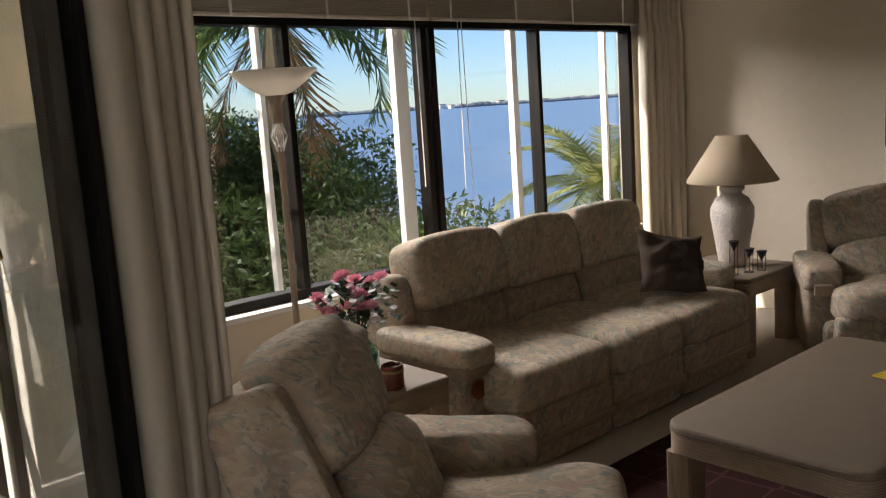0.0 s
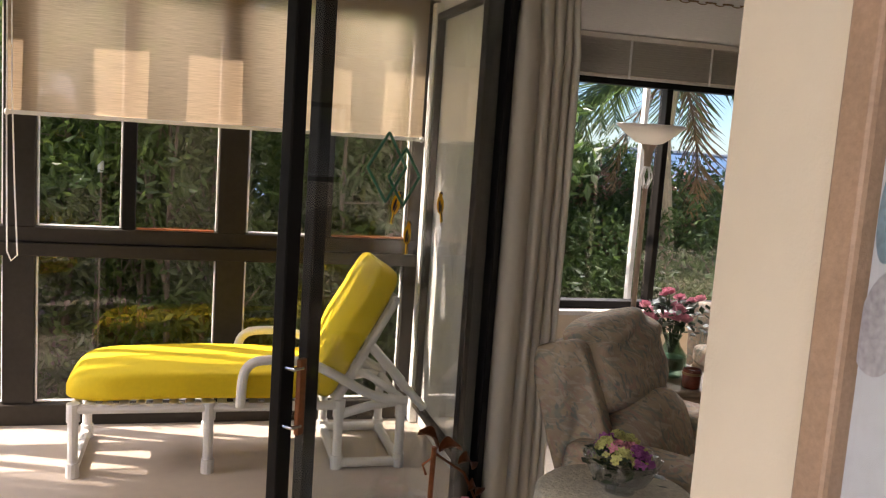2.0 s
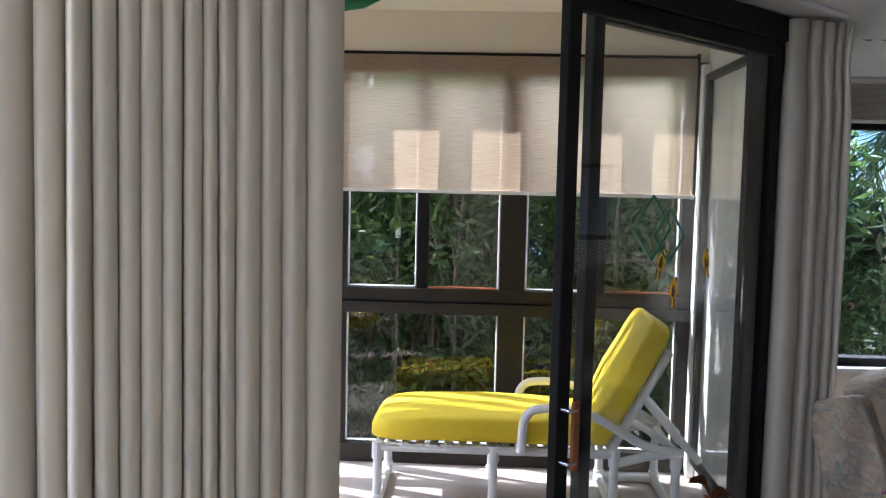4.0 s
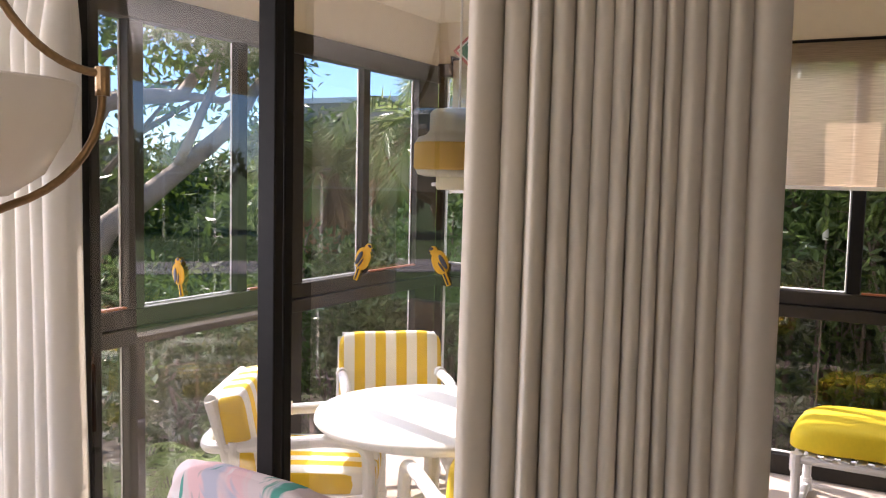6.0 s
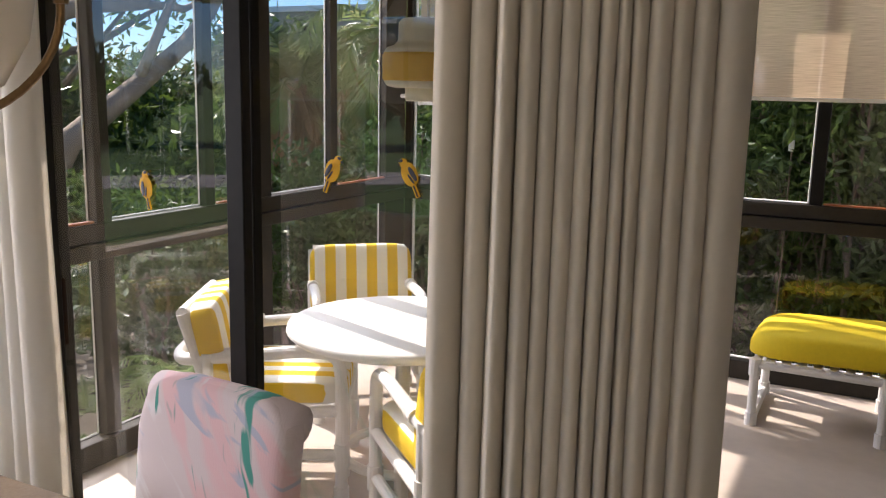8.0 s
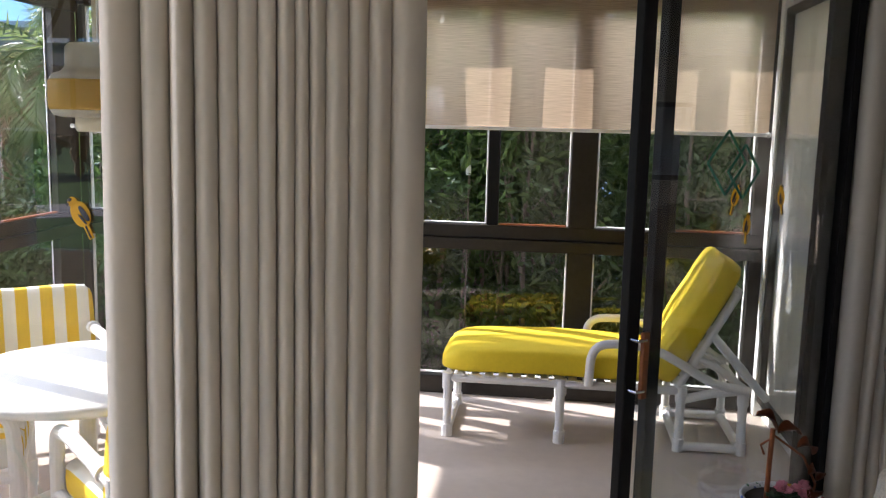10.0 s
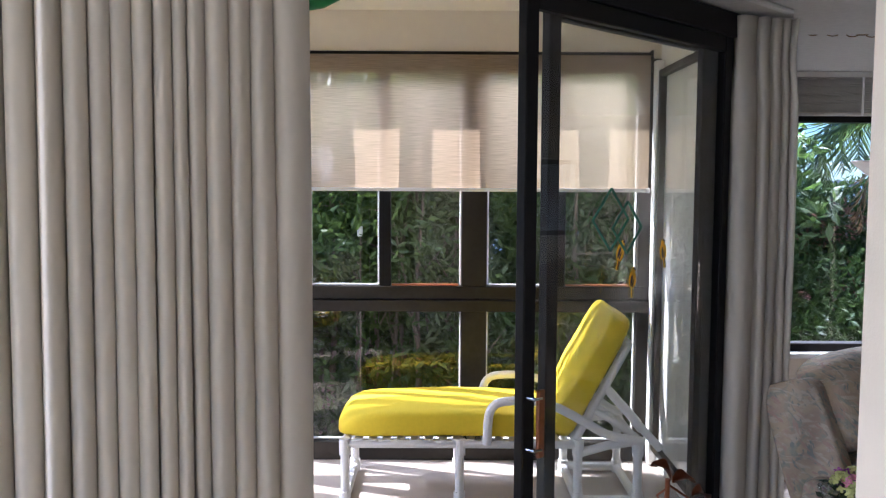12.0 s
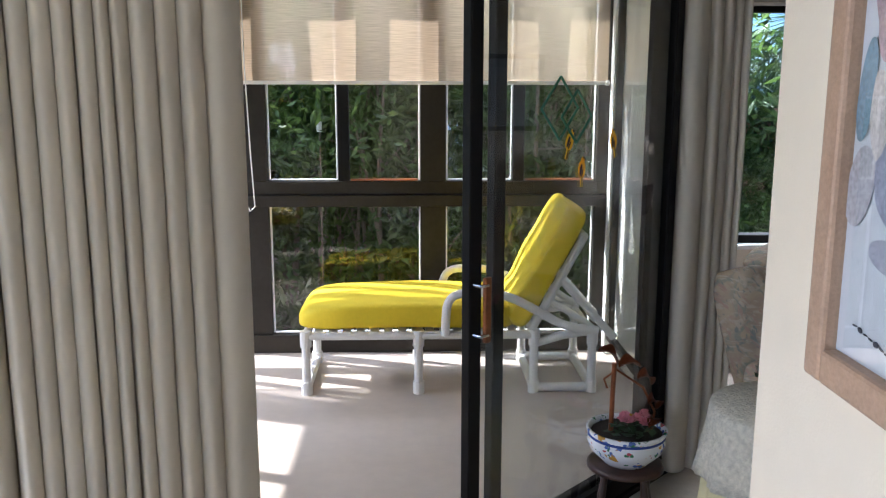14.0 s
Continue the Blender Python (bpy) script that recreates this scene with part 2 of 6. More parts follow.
M_DRYPALM = mat("dry_palm_leaf", (0.36, 0.20, 0.10), 0.7, noise_scale=3, amount=0.4, trans=0.3)
M_FLOWER = mat("dry_pink_blossom", (0.40, 0.20, 0.16), 0.7, noise_scale=3, amount=0.4, trans=0.2)
M_BARK = mat("grey_bark", (0.24, 0.19, 0.14), 0.9, noise_scale=7, amount=0.5, bump=0.8, bump_scale=30)
M_LIMB = mat("pale_limb_bark", (0.42, 0.33, 0.24), 0.85, noise_scale=5, amount=0.4, bump=0.5, bump_scale=25)
M_GRASS = mat("lawn_grass", (0.10, 0.17, 0.04), 0.9, noise_scale=0.8, color2=(0.06, 0.11, 0.025), bump=0.1, bump_scale=9)
M_PATH = mat("concrete_path", (0.45, 0.42, 0.38), 0.9, noise_scale=1.2, amount=0.15, bump=0.3)
M_STUCCO = mat("beige_stucco", (0.36, 0.33, 0.28), 0.9, noise_scale=1.0, amount=0.15)
M_WATER = mat("bay_water", (0.11, 0.195, 0.31), 0.3, noise_scale=0.06, color2=(0.085, 0.16, 0.26), bump=0.4, bump_scale=2.2, spec=0.12)

# ---- structure: floors, ceilings, walls ----
LX0, LX1, LY0, LY1, LZ = -3.35, 1.0, 1.4, 4.98, 2.75
CEIL, EAST, BACK, WEST = 2.40, 6.05, -3.2, -4.6
CX, CY = -1.0, 1.4          # corner where the two door runs meet
EX, EY = 0.95, 3.35         # far end of the diagonal run


def slab(name, poly, z0, z1, material, kind="structure", label="", category=""):
    bm = bmesh.new()
    lo = [bm.verts.new((x, y, z0)) for x, y in poly]
    hi = [bm.verts.new((x, y, z1)) for x, y in poly]
    bm.faces.new(lo[::-1])
    bm.faces.new(hi)
    for i in range(len(poly)):
        j = (i + 1) % len(poly)
        bm.faces.new((lo[i], lo[j], hi[j], hi[i]))
    return tagged(ob_from(name, bm, material), label, category, kind=kind)


lanai_poly = [(LX0 - 0.06, LY0), (CX, CY), (EX, EY), (LX1 + 0.06, EY + 0.06), (LX1 + 0.06, LY1 + 0.06), (LX0 - 0.06, LY1 + 0.06)]
live_poly = [(WEST, BACK), (EAST, BACK), (EAST, 5.06), (LX1 + 0.06, 5.06), (LX1 + 0.06, EY + 0.06), (EX, EY), (CX, CY), (WEST, CY)]
slab("floor_lanai", lanai_poly, -0.2, 0.0, M_LFLOOR, label="smooth painted concrete lanai floor", category="floor")
slab("floor_living", live_poly, -0.2, 0.004, M_CARPET, label="cream cut-pile living room carpet", category="carpet")
slab("ceiling_lanai", lanai_poly, LZ, LZ + 0.12, M_LCEIL, label="painted cream lanai ceiling", category="ceiling")
slab("ceiling_living", live_poly, CEIL, CEIL + 0.12, M_CEIL, label="white popcorn textured ceiling", category="ceiling")


def wall(name, x0, x1, y0, y1, z0, z1, material=None, label="plain cream painted wall"):
    return tagged(ob_from(name, box(x0, x1, y0, y1, z0, z1), material or M_WALL), label, "wall", kind="structure")


wall("wall_lanai_far_top", LX0 - 0.06, LX1, LY1, LY1 + 0.14, 2.47, LZ)
wall("wall_lanai_side_top", LX0 - 0.14, LX0, LY0 + 0.05, LY1, 2.45, LZ)
wall("wall_lanai_partition", LX1, LX1 + 0.10, EY + 0.1, LY1 + 0.14, 0, LZ, M_WHITE, label="white painted partition wall beside the lanai")
# above the doors, on the lanai's side, down to the door heads
_len = math.hypot(EX - CX, EY - CY)
tagged(ob_from("wall_over_diagonal_doors", box(0, _len, -0.02, 0.10, 2.396, LZ + 0.1, m=pose(CX, CY, 0, 0, 0, 45)), M_WALL), "cream painted wall above the diagonal doors", "wall", kind="structure")
tagged(ob_from("wall_over_side_doors", box(LX0 - 0.1, CX, CY - 0.02, CY + 0.10, 2.396, LZ + 0.1), M_WALL), "cream painted wall above the side doors", "wall", kind="structure")
wall("wall_dining_north", WEST, LX0 - 0.02, CY, CY + 0.12, 0, CEIL)
# west wall with its window opening
wall("wall_west_near", WEST - 0.12, WEST, BACK, -2.05, 0, CEIL)
wall("wall_west_far", WEST - 0.12, WEST, 0.25, CY + 0.12, 0, CEIL)
wall("wall_west_below", WEST - 0.12, WEST, -2.05, 0.25, 0, 0.65)
wall("wall_west_above", WEST - 0.12, WEST, -2.05, 0.25, 2.25, CEIL)
# back wall with its window opening
wall("wall_back_corner", WEST - 0.12, -4.42, BACK - 0.12, BACK, 0, CEIL)
wall("wall_back_pier", -2.95, -2.52, BACK - 0.12, BACK, 0, CEIL)
wall("wall_back_low", -4.42, -2.95, BACK - 0.12, BACK, 0, 0.62)
wall("wall_back_top", -4.42, -2.95, BACK - 0.12, BACK, 2.28, CEIL)
wall("wall_back_right", -1.28, EAST + 0.12, BACK - 0.12, BACK, 0, CEIL)
wall("wall_back_below", -2.52, -1.28, BACK - 0.12, BACK, 0, 0.62)
wall("wall_back_above", -2.52, -1.28, BACK - 0.12, BACK, 2.28, CEIL)
wall("wall_east", EAST, EAST + 0.12, BACK, 5.2, 0, CEIL)
wall("wall_picture", 0.238, 0.375, BACK, 0.81, 0, CEIL, label="cream painted wall end with a framed picture")
# living room window wall
WX0, WX1, WZ0, WZ1 = 1.55, 5.50, 0.685, 2.15
wall("wall_window_left", LX1 + 0.1, WX0, 5.0, 5.14, 0, CEIL)
wall("wall_window_right", WX1, EAST, 5.0, 5.14, 0, CEIL)
wall("wall_window_below", WX0, WX1, 5.0, 5.14, 0, WZ0 - 0.03)
wall("wall_window_above", WX0, WX1, 5.0, 5.14, WZ1, CEIL)
tagged(ob_from("window_sill", box(WX0, WX1, 4.93, 5.14, WZ0 - 0.03, WZ0, 0.005), M_WHITE), "white window sill ledge", "sill", kind="structure")


def pane(x0, x1, y, z0, z1, parent, along="x"):
    b = sheet((x0, y, z0), (x1, y, z1)) if along == "x" else sheet((y, x0, z0), (y, x1, z1))
    p = part("pane", b, M_GLASS, parent)
    p.visible_shadow = False
    return p


def bar(parent, name, x0, x1, y0, y1, z0, z1, material, bevel=0.004):
    return part(name, box(x0, x1, y0, y1, z0, z1, bevel, seg=1), material, parent)


# living room window: two sliding units, white outer posts
win = thing("window_1", "wide bronze-framed sliding window facing the bay", "window", kind="structure")
for nm, x0, x1, z0, z1 in (("head", WX0, WX1, WZ1 - 0.05, WZ1), ("bottom_rail", WX0, WX1, WZ0, WZ0 + 0.05)):
    bar(win, nm, x0, x1, 5.01, 5.11, z0, z1, M_BRONZE)
for x, w in ((WX0 + 0.02, 0.04), (2.54, 0.04), (3.475, 0.045), (3.54, 0.045), (4.475, 0.035), (WX1 - 0.02, 0.045)):
    bar(win, "mullion", x - w / 2, x + w / 2, 5.005, 5.10, WZ0 + 0.05, WZ1 - 0.05, M_BRONZE)
for x0, x1, y in ((WX0 + 0.04, 2.52, 5.04), (2.56, 3.452, 5.07), (3.563, 4.457, 5.04), (4.493, WX1 - 0.045, 5.07)):
    pane(x0, x1, y, WZ0 + 0.05, WZ1 - 0.05, win)
for x, w in ((2.475, 0.03), (3.425, 0.10), (4.41, 0.055), (5.40, 0.03)):
    tagged(ob_from("shutter_post", box(x - w / 2, x + w / 2, 5.17, 5.22, -0.9, 2.6, 0.004), M_WHITE), "white aluminium post outside the window", "post", "white posts outside the window")


# ---- lanai glass walls ----
def glazed_wall(name, label, along, at, posts, splits, end0, end1, top=2.385, head=2.47):
    """A floor-to-head bronze grid: posts (u0, u1), with upper sliding lights split at splits and lower fixed lights."""
    w = thing(name, label, "window wall", kind="structure")

    def b(nm, u0, u1, z0, z1, d0=-0.02, d1=0.07, material=M_BRONZE_L):
        if along == "x":
            bar(w, nm, u0, u1, at + d0, at + d1, z0, z1, material)
        else:
            bar(w, nm, at - d1, at - d0, u0, u1, z0, z1, material)

    e0, e1 = (0.03, 0.06) if along == "x" else (0.048, 0.056)
    b("bottom_rail", end0, end1, 0.0, 0.115)
    b("middle_rail", end0, end1, 0.93, 1.00)
    b("middle_rail", end0, end1, 1.004, 1.085, 0.0, 0.07)
    b("head", end0, end1, top, head)
    for u0, u1 in posts:
        b("post", u0, u1, 0.115, 0.93, 0.0, 0.066)
        b("post", u0, u1, 1.085, top, 0.0, 0.066)
    for (a0, a1), (b0, b1), s in zip(posts, posts[1:], splits):
        sgn = 1 if along == "x" else -1
        pane(a1, b0, at + sgn * 0.04, 0.115, 0.93, w, along)
        pane(a1, s, at + sgn * 0.03, 1.085, top, w, along)
        pane(s, b0, at + sgn * 0.05, 1.085, top, w, along)
        b("mullion", s - 0.035, s + 0.035, 1.085, top, 0.01, 0.06, M_BRONZE)
        # bright thin inner edges of the sliding lights
        b("sash_edge", a1, a1 + 0.012, 1.09, top - 0.005, e0, e1, M_WHITE)
        b("sash_edge", b0 - 0.012, b0, 1.09, top - 0.005, e0, e1, M_WHITE)
        b("sash_edge", s - 0.047, s - 0.036, 1.09, top - 0.005, e0, e1, M_WHITE)
        b("sash_edge", a1 + 0.012, s - 0.047, 1.086, 1.096, e0, e1, M_WHITE)
        b("sash_edge", a1, a1 + 0.01, 0.12, 0.925, e0, e1, M_WHITE)
        b("sash_edge", b0 - 0.01, b0, 0.12, 0.925, e0, e1, M_WHITE)
        b("sash_edge", a1 + 0.01, b0 - 0.01, 0.116, 0.126, e0, e1, M_WHITE)
        b("wooden_stop", s + 0.04, b0 - 0.015, 1.088, 1.10, -0.004, 0.02, M_ORANGE)
    return w


glazed_wall("window_2", "bronze-framed glazed lanai wall with lower fixed panes", "x", LY1,
            [(-3.35, -3.30), (-2.373, -2.217), (-1.285, -1.129), (-0.197, -0.041), (0.882, 1.0)], [-2.83, -1.75, -0.665, 0.405], LX0, LX1)
glazed_wall("window_3", "bronze-framed glazed lanai side wall", "y", LX0,
            [(1.45, 1.55), (2.27, 2.356), (3.36, 3.48), (4.717, 4.98)], [1.92, 3.0, 4.11], LY0 + 0.05, LY1, 2.335, 2.45)
# fixed light in the partition
w4 = thing("window_4", "narrow bronze-framed fixed glass beside the lanai corner", "window", kind="structure")
for nm, a in (("stile", (0.96, 1.0, 4.83, 4.87, 0.1, 2.39)), ("stile", (0.96, 1.0, 3.50, 3.54, 0.1, 2.39)), ("rail", (0.96, 1.0, 3.54, 4.83, 2.35, 2.39)), ("rail", (0.96, 1.0, 3.54, 4.83, 0.1, 0.14))):
    bar(w4, nm, *a, M_BRONZE_L)
pane(3.54, 4.83, 0.985, 0.14, 2.35, w4, "y")
tagged(ob_from("trim_lanai_corner", box(0.95, 0.996, 4.875, 4.955, 0.0, 2.45, 0.006), M_WHITE), "white painted corner trim", "trim", kind="structure")


# ---- sliding doors ----
def door_panel(name, label, m, width, grip=None):
    d = thing(name, label, "sliding door", m, kind="structure")
    z1 = 2.30
    part("stile", box(0, 0.058, -0.018, 0.018, 0.03, z1, 0.004, seg=1), M_BRONZE, d)
    part("stile", box(width - 0.058, width, -0.018, 0.018, 0.03, z1, 0.004, seg=1), M_BRONZE, d)
    part("rail", box(0.058, width - 0.058, -0.017, 0.017, 0.03, 0.11, 0.004, seg=1), M_BRONZE, d)
    part("rail", box(0.058, width - 0.058, -0.017, 0.017, z1 - 0.06, z1, 0.004, seg=1), M_BRONZE, d)
    g = part("pane", sheet((0.058, 0, 0.11), (width - 0.058, 0, z1 - 0.06)), M_DOORGLASS if width < 1 else M_GLASS, d)
    g.visible_shadow = False
    if grip is not None:
        h = part("handle", box(grip - 0.014, grip + 0.014, -0.058, -0.043, 0.885, 1.095, 0.004), M_ORANGE, d, "orange wooden pull grip")
        for z in (0.91, 1.07):
            part("bracket", tube([(grip - 0.03, -0.016, z), (grip - 0.03, -0.05, z), (grip, -0.055, z)], 0.006, 8), M_CHROME, h, "chrome bracket")
    return d


DIAG = pose(CX, CY, 0, 0, 0, 45)
half = _len / 2
tagged(ob_from("door_head_diagonal", box(0, _len, -0.06, 0.06, 2.30, 2.395, 0.004, m=DIAG, seg=1), M_BRONZE), "bronze sliding door head track", "door track", kind="structure")
tagged(ob_from("door_track_diagonal", box(0, _len, -0.06, 0.06, 0.0, 0.028, 0.003, m=DIAG, seg=1), M_BRONZE), "bronze sliding door floor track", "door track", kind="structure")
tagged(ob_from("door_head_side", box(LX0, CX, CY - 0.06, CY + 0.06, 2.30, 2.395, 0.004, seg=1), M_BRONZE), "bronze sliding door head track", "door track", kind="structure")
tagged(ob_from("door_track_side", box(LX0, CX, CY - 0.06, CY + 0.06, 0.0, 0.028, 0.003, seg=1), M_BRONZE), "bronze sliding door floor track", "door track", kind="structure")
door_panel("door_1", "fixed glass panel of the diagonal sliding doors", DIAG @ pose(1.45, 0.03, 0), 1.27)
door_panel("door_2", "glass sliding door pushed fully open", DIAG @ pose(1.262, -0.03, 0), 1.28, grip=0.045)
tagged(ob_from("door_jamb_diagonal", box(_len - 0.05, _len + 0.03, -0.07, 0.07, 0.0, 2.30, 0.004, m=DIAG, seg=1), M_BRONZE), "bronze door jamb", "door jamb", kind="structure")
tagged(ob_from("door_channel", box(2.37, 2.705, -0.012, 0.012, 0.028, 2.30, 0.003, m=DIAG, seg=1), M_BRONZE), "bronze door pocket channel", "door jamb", kind="structure")
tagged(ob_from("door_corner_post", box(-0.045, 0.035, -0.035, 0.045, 0.0, 2.30, 0.004, m=pose(CX, CY, 0), seg=1), M_BRONZE), "bronze corner post between door runs", "door post", kind="structure")
door_panel("door_3", "glass sliding door beside the corner", pose(-1.86, CY + 0.03, 0), 0.80)
door_panel("door_4", "glass sliding door with wooden grip", pose(-2.57, CY - 0.03, 0), 0.785, grip=0.012)
door_panel("door_5", "glass sliding door behind the white drape", pose(-3.33, CY + 0.03, 0), 0.79)

# ---- outside: ground, water, far shore ----
def ground_sheet():
    """Lawn on the land side, ending at the seawall in front of the bay window."""
    bm = bmesh.new()
    ring = [(-2500, -2500), (2500, -2500), (2500, 10.8), (2.2, 10.8), (-30, 60), (-2500, 900)]
    bm.faces.new([bm.verts.new((x, y, -0.75)) for x, y in ring])
    return tagged(ob_from("ground", bm, M_GRASS), "mown green lawn round the building", "lawn", kind="structure")


ground_sheet()
slab("planting_bed", [(-9.5, -0.4), (-3.5, -0.4), (-3.5, 5.2), (1.0, 5.2), (1.0, 8.6), (-9.0, 8.6)], -0.77, -0.742, M_MULCH, label="planting bed of dry leaf mulch", category="planting bed")
slab("path_drive", [(-10.5, -17.0), (-17.0, -10.5), (-19.4, -12.2), (-12.6, -19.4)], -0.76, -0.735, M_PATH, label="pale gravel drive across the lawn", category="drive")
bmw = bmesh.new()
bmesh.ops.create_grid(bmw, x_segments=2, y_segments=2, size=1)
for v in bmw.verts:
    v.co = Vector((v.co.x * 4500, v.co.y * 2400 + 2410, -2.2))
tagged(ob_from("water", bmw, M_WATER), "rippled blue bay water to the horizon", "water", kind="structure")
tagged(ob_from("seawall", box(2.2, 80, 10.6, 10.9, -3.2, -0.7, 0.02), M_PATH), "concrete seawall at the water's edge", "seawall", kind="structure")
slab("path_garden", [(-16, 9.5), (-9, 5.2), (-8.2, 6.0), (-15, 10.8)], -0.76, -0.735, M_PATH, label="pale concrete garden path", category="path")
# far shore: a long low wooded ridge and small houses
rng = random.Random(5)
bm = bmesh.new()
for i in range(120):
    x = 200 + i * 26
    y = 2300 - i * 3.0
    h = 11 + 7 * noise.noise(Vector((i * 0.23, 0, 0))) + 4 * rng.random()
    pillow(x, y, -2, 48, 30, h * 2, 0.8, 5, bm=bm)
# pale blue-grey: the distance haze is mixed into the shore's colour
M_SHORE = mat("hazed_wooded_shore", (0.20, 0.24, 0.27), 0.9, noise_scale=0.02, amount=0.3)
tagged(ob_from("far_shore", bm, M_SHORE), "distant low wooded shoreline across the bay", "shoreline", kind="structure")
for i, (x, w, h) in enumerate(((2040, 26, 9), (2085, 18, 7), (2330, 30, 10), (2540, 20, 8), (2590, 16, 7), (2800, 26, 9), (1820, 18, 6), (3000, 20, 8))):
    hs = thing("far_house", "tiny white house on the far shore", "house", pose(x * 0.93, 2080, -2.5), "houses on the far shore")
    part("wall", box(-w / 2, w / 2, -6, 6, 0, h * 1.5), M_WHITE, hs)
    part("roof", box(-w / 2 - 1, w / 2 + 1, -7, 7, h * 1.5, h * 1.5 + 2.5, 1.0), mat("far_roof", (0.35, 0.2, 0.15), 0.9), hs)
# dock pilings
for x, y in ((11.8, 21), (12.2, 21.3), (12.7, 21.8), (13.2, 21.9)):
    tagged(ob_from("dock_piling", tube([(x, y, -3.4), (x, y, -0.8)], 0.16, 10), M_PATH), "weathered grey dock piling in the water", "piling", "dock pilings")


# ---- outside: plants ----
def shrub(label, blobs, count, size, material, base, seed, stems=7, bare=False):
    t = thing("shrub", label, "shrub", pose(*base))
    rr = random.Random(seed)
    loc = [(b[0] - base[0], b[1] - base[1], b[2] - base[2], *b[3:]) for b in blobs]
    bm = bmesh.new()
    for i in range(stems):
        b = rr.choice(loc)
        e = Vector((b[0] + rr.uniform(-0.5, 0.5) * b[3], b[1] + rr.uniform(-0.5, 0.5) * b[4], b[2] + rr.uniform(0.1, 0.8) * b[5]))
        s = Vector((b[0] * 0.8 + rr.uniform(-0.2, 0.2), b[1] * 0.8, 0))
        mid = (s + e) / 2 + Vector((rr.uniform(-0.2, 0.2), rr.uniform(-0.15, 0.15), 0.1))
        tube([s, s * 0.6 + mid * 0.4 + Vector((0.03, 0, 0)), mid, e], [0.03, 0.024, 0.017, 0.007], 6, bm)
        for k in range(4):
            q = mid + (e - mid) * rr.random()
            tube([q, q + Vector((rr.uniform(-0.3, 0.3), rr.uniform(-0.3, 0.3), rr.uniform(0, 0.4)))], [0.008, 0.003], 5, bm)
    tagged(part("branches", bm, M_BARK, t), kind="stuff")
    tagged(leaf_cloud("foliage", loc, count, size, material, t, seed), kind="stuff")
    return t


rr = random.Random(3)
G = -0.75
# hedge outside the lanai's far wall
for k, x in enumerate((-5.0, -3.9, -2.7, -1.5, -0.3, 0.9)):
    top = (0.5, 1.6, 1.85, 1.75, 2.4, 2.9)[k]
    blobs = [(x + rr.uniform(-0.5, 0.5), 6.3 + rr.uniform(-0.25, 0.5), G + 0.4 + (top - G) * f, 0.55, 0.45, 0.42) for f in (0.05, 0.2, 0.35, 0.5, 0.65, 0.8, 0.92) for _ in range(2)]
    shrub("dense dark green hedge shrub close outside the lanai", blobs, 11000, 0.046, M_HEDGE, (x, 6.4, G), 20 + k, 16)
for k, x in enumerate((-3.2, -2.0, -0.5, 1.0)):
    blobs = [(x + rr.uniform(-0.6, 0.6), 7.5 + rr.uniform(-0.3, 0.5), G + 0.3 + 2.9 * f, 0.75, 0.55, 0.45) for f in (0.0, 0.2, 0.4, 0.6, 0.8, 0.95) for _ in range(2)]
    shrub("tall dark green shrub behind the hedge", blobs, 6000, 0.075, M_LEAF, (x, 7.5, G), 120 + k, 8)
# wild shrubs outside the lanai's side wall
for k, (x, y, top) in enumerate(((-6.0, 6.0, 0.3), (-5.6, 4.6, 0.55), (-5.7, 3.4, 0.35), (-5.8, 2.2, 0.4))):
    blobs = [(x + rr.uniform(-0.5, 0.5), y + rr.uniform(-0.5, 0.5), G + 0.3 + (top - G) * f, 0.5, 0.5, 0.35) for f in (0.05, 0.25, 0.45, 0.65, 0.85) for _ in range(2)]
    shrub("leafy shrub outside the lanai side wall", blobs, 6000, 0.04, M_LEAF_L if k == 0 else M_LEAF, (x, y, G), 40 + k, 10)
# shrubbery between the living room window and the bay
for k, (x, y, top, material) in enumerate(((2.2, 8.6, 1.55, M_LEAF), (3.3, 8.4, 1.2, M_LEAF), (4.3, 8.9, 1.25, M_LEAF), (4.6, 9.6, 0.9, M_LEAF), (1.0, 9.4, 2.3, M_LEAF), (2.9, 9.8, 1.7, M_LEAF_L), (1.7, 7.3, 0.9, M_LEAF), (4.4, 9.9, 1.35, M_LEAF), (2.8, 7.5, 0.6, M_LEAF), (4.95, 8.4, 1.0, M_LEAF), (4.9, 7.9, 0.8, M_LEAF), (4.3, 6.7, 0.3, M_LEAF), (3.4, 6.5, 0.25, M_LEAF))):
    blobs = [(x + rr.uniform(-0.75, 0.75), y + rr.uniform(-0.6, 0.6), G + 0.3 + (top - G) * f, 0.6, 0.6, 0.42) for f in (0.0, 0.2, 0.4, 0.6, 0.75, 0.88) for _ in range(2)]
    shrub("leafy green shrub between the window and the bay", blobs, 13000, 0.036, material, (x, y, G), 60 + k, 8)
sh = shrub("shrub with dried pinkish blossom", [(4.0 + rr.uniform(-0.9, 0.9), 8.3 + rr.uniform(-0.4, 0.4), 0.9 + rr.uniform(-0.3, 0.5), 0.35, 0.35, 0.22) for _ in range(6)], 1500, 0.035, M_FLOWER, (4.0, 8.4, G), 81, 4)


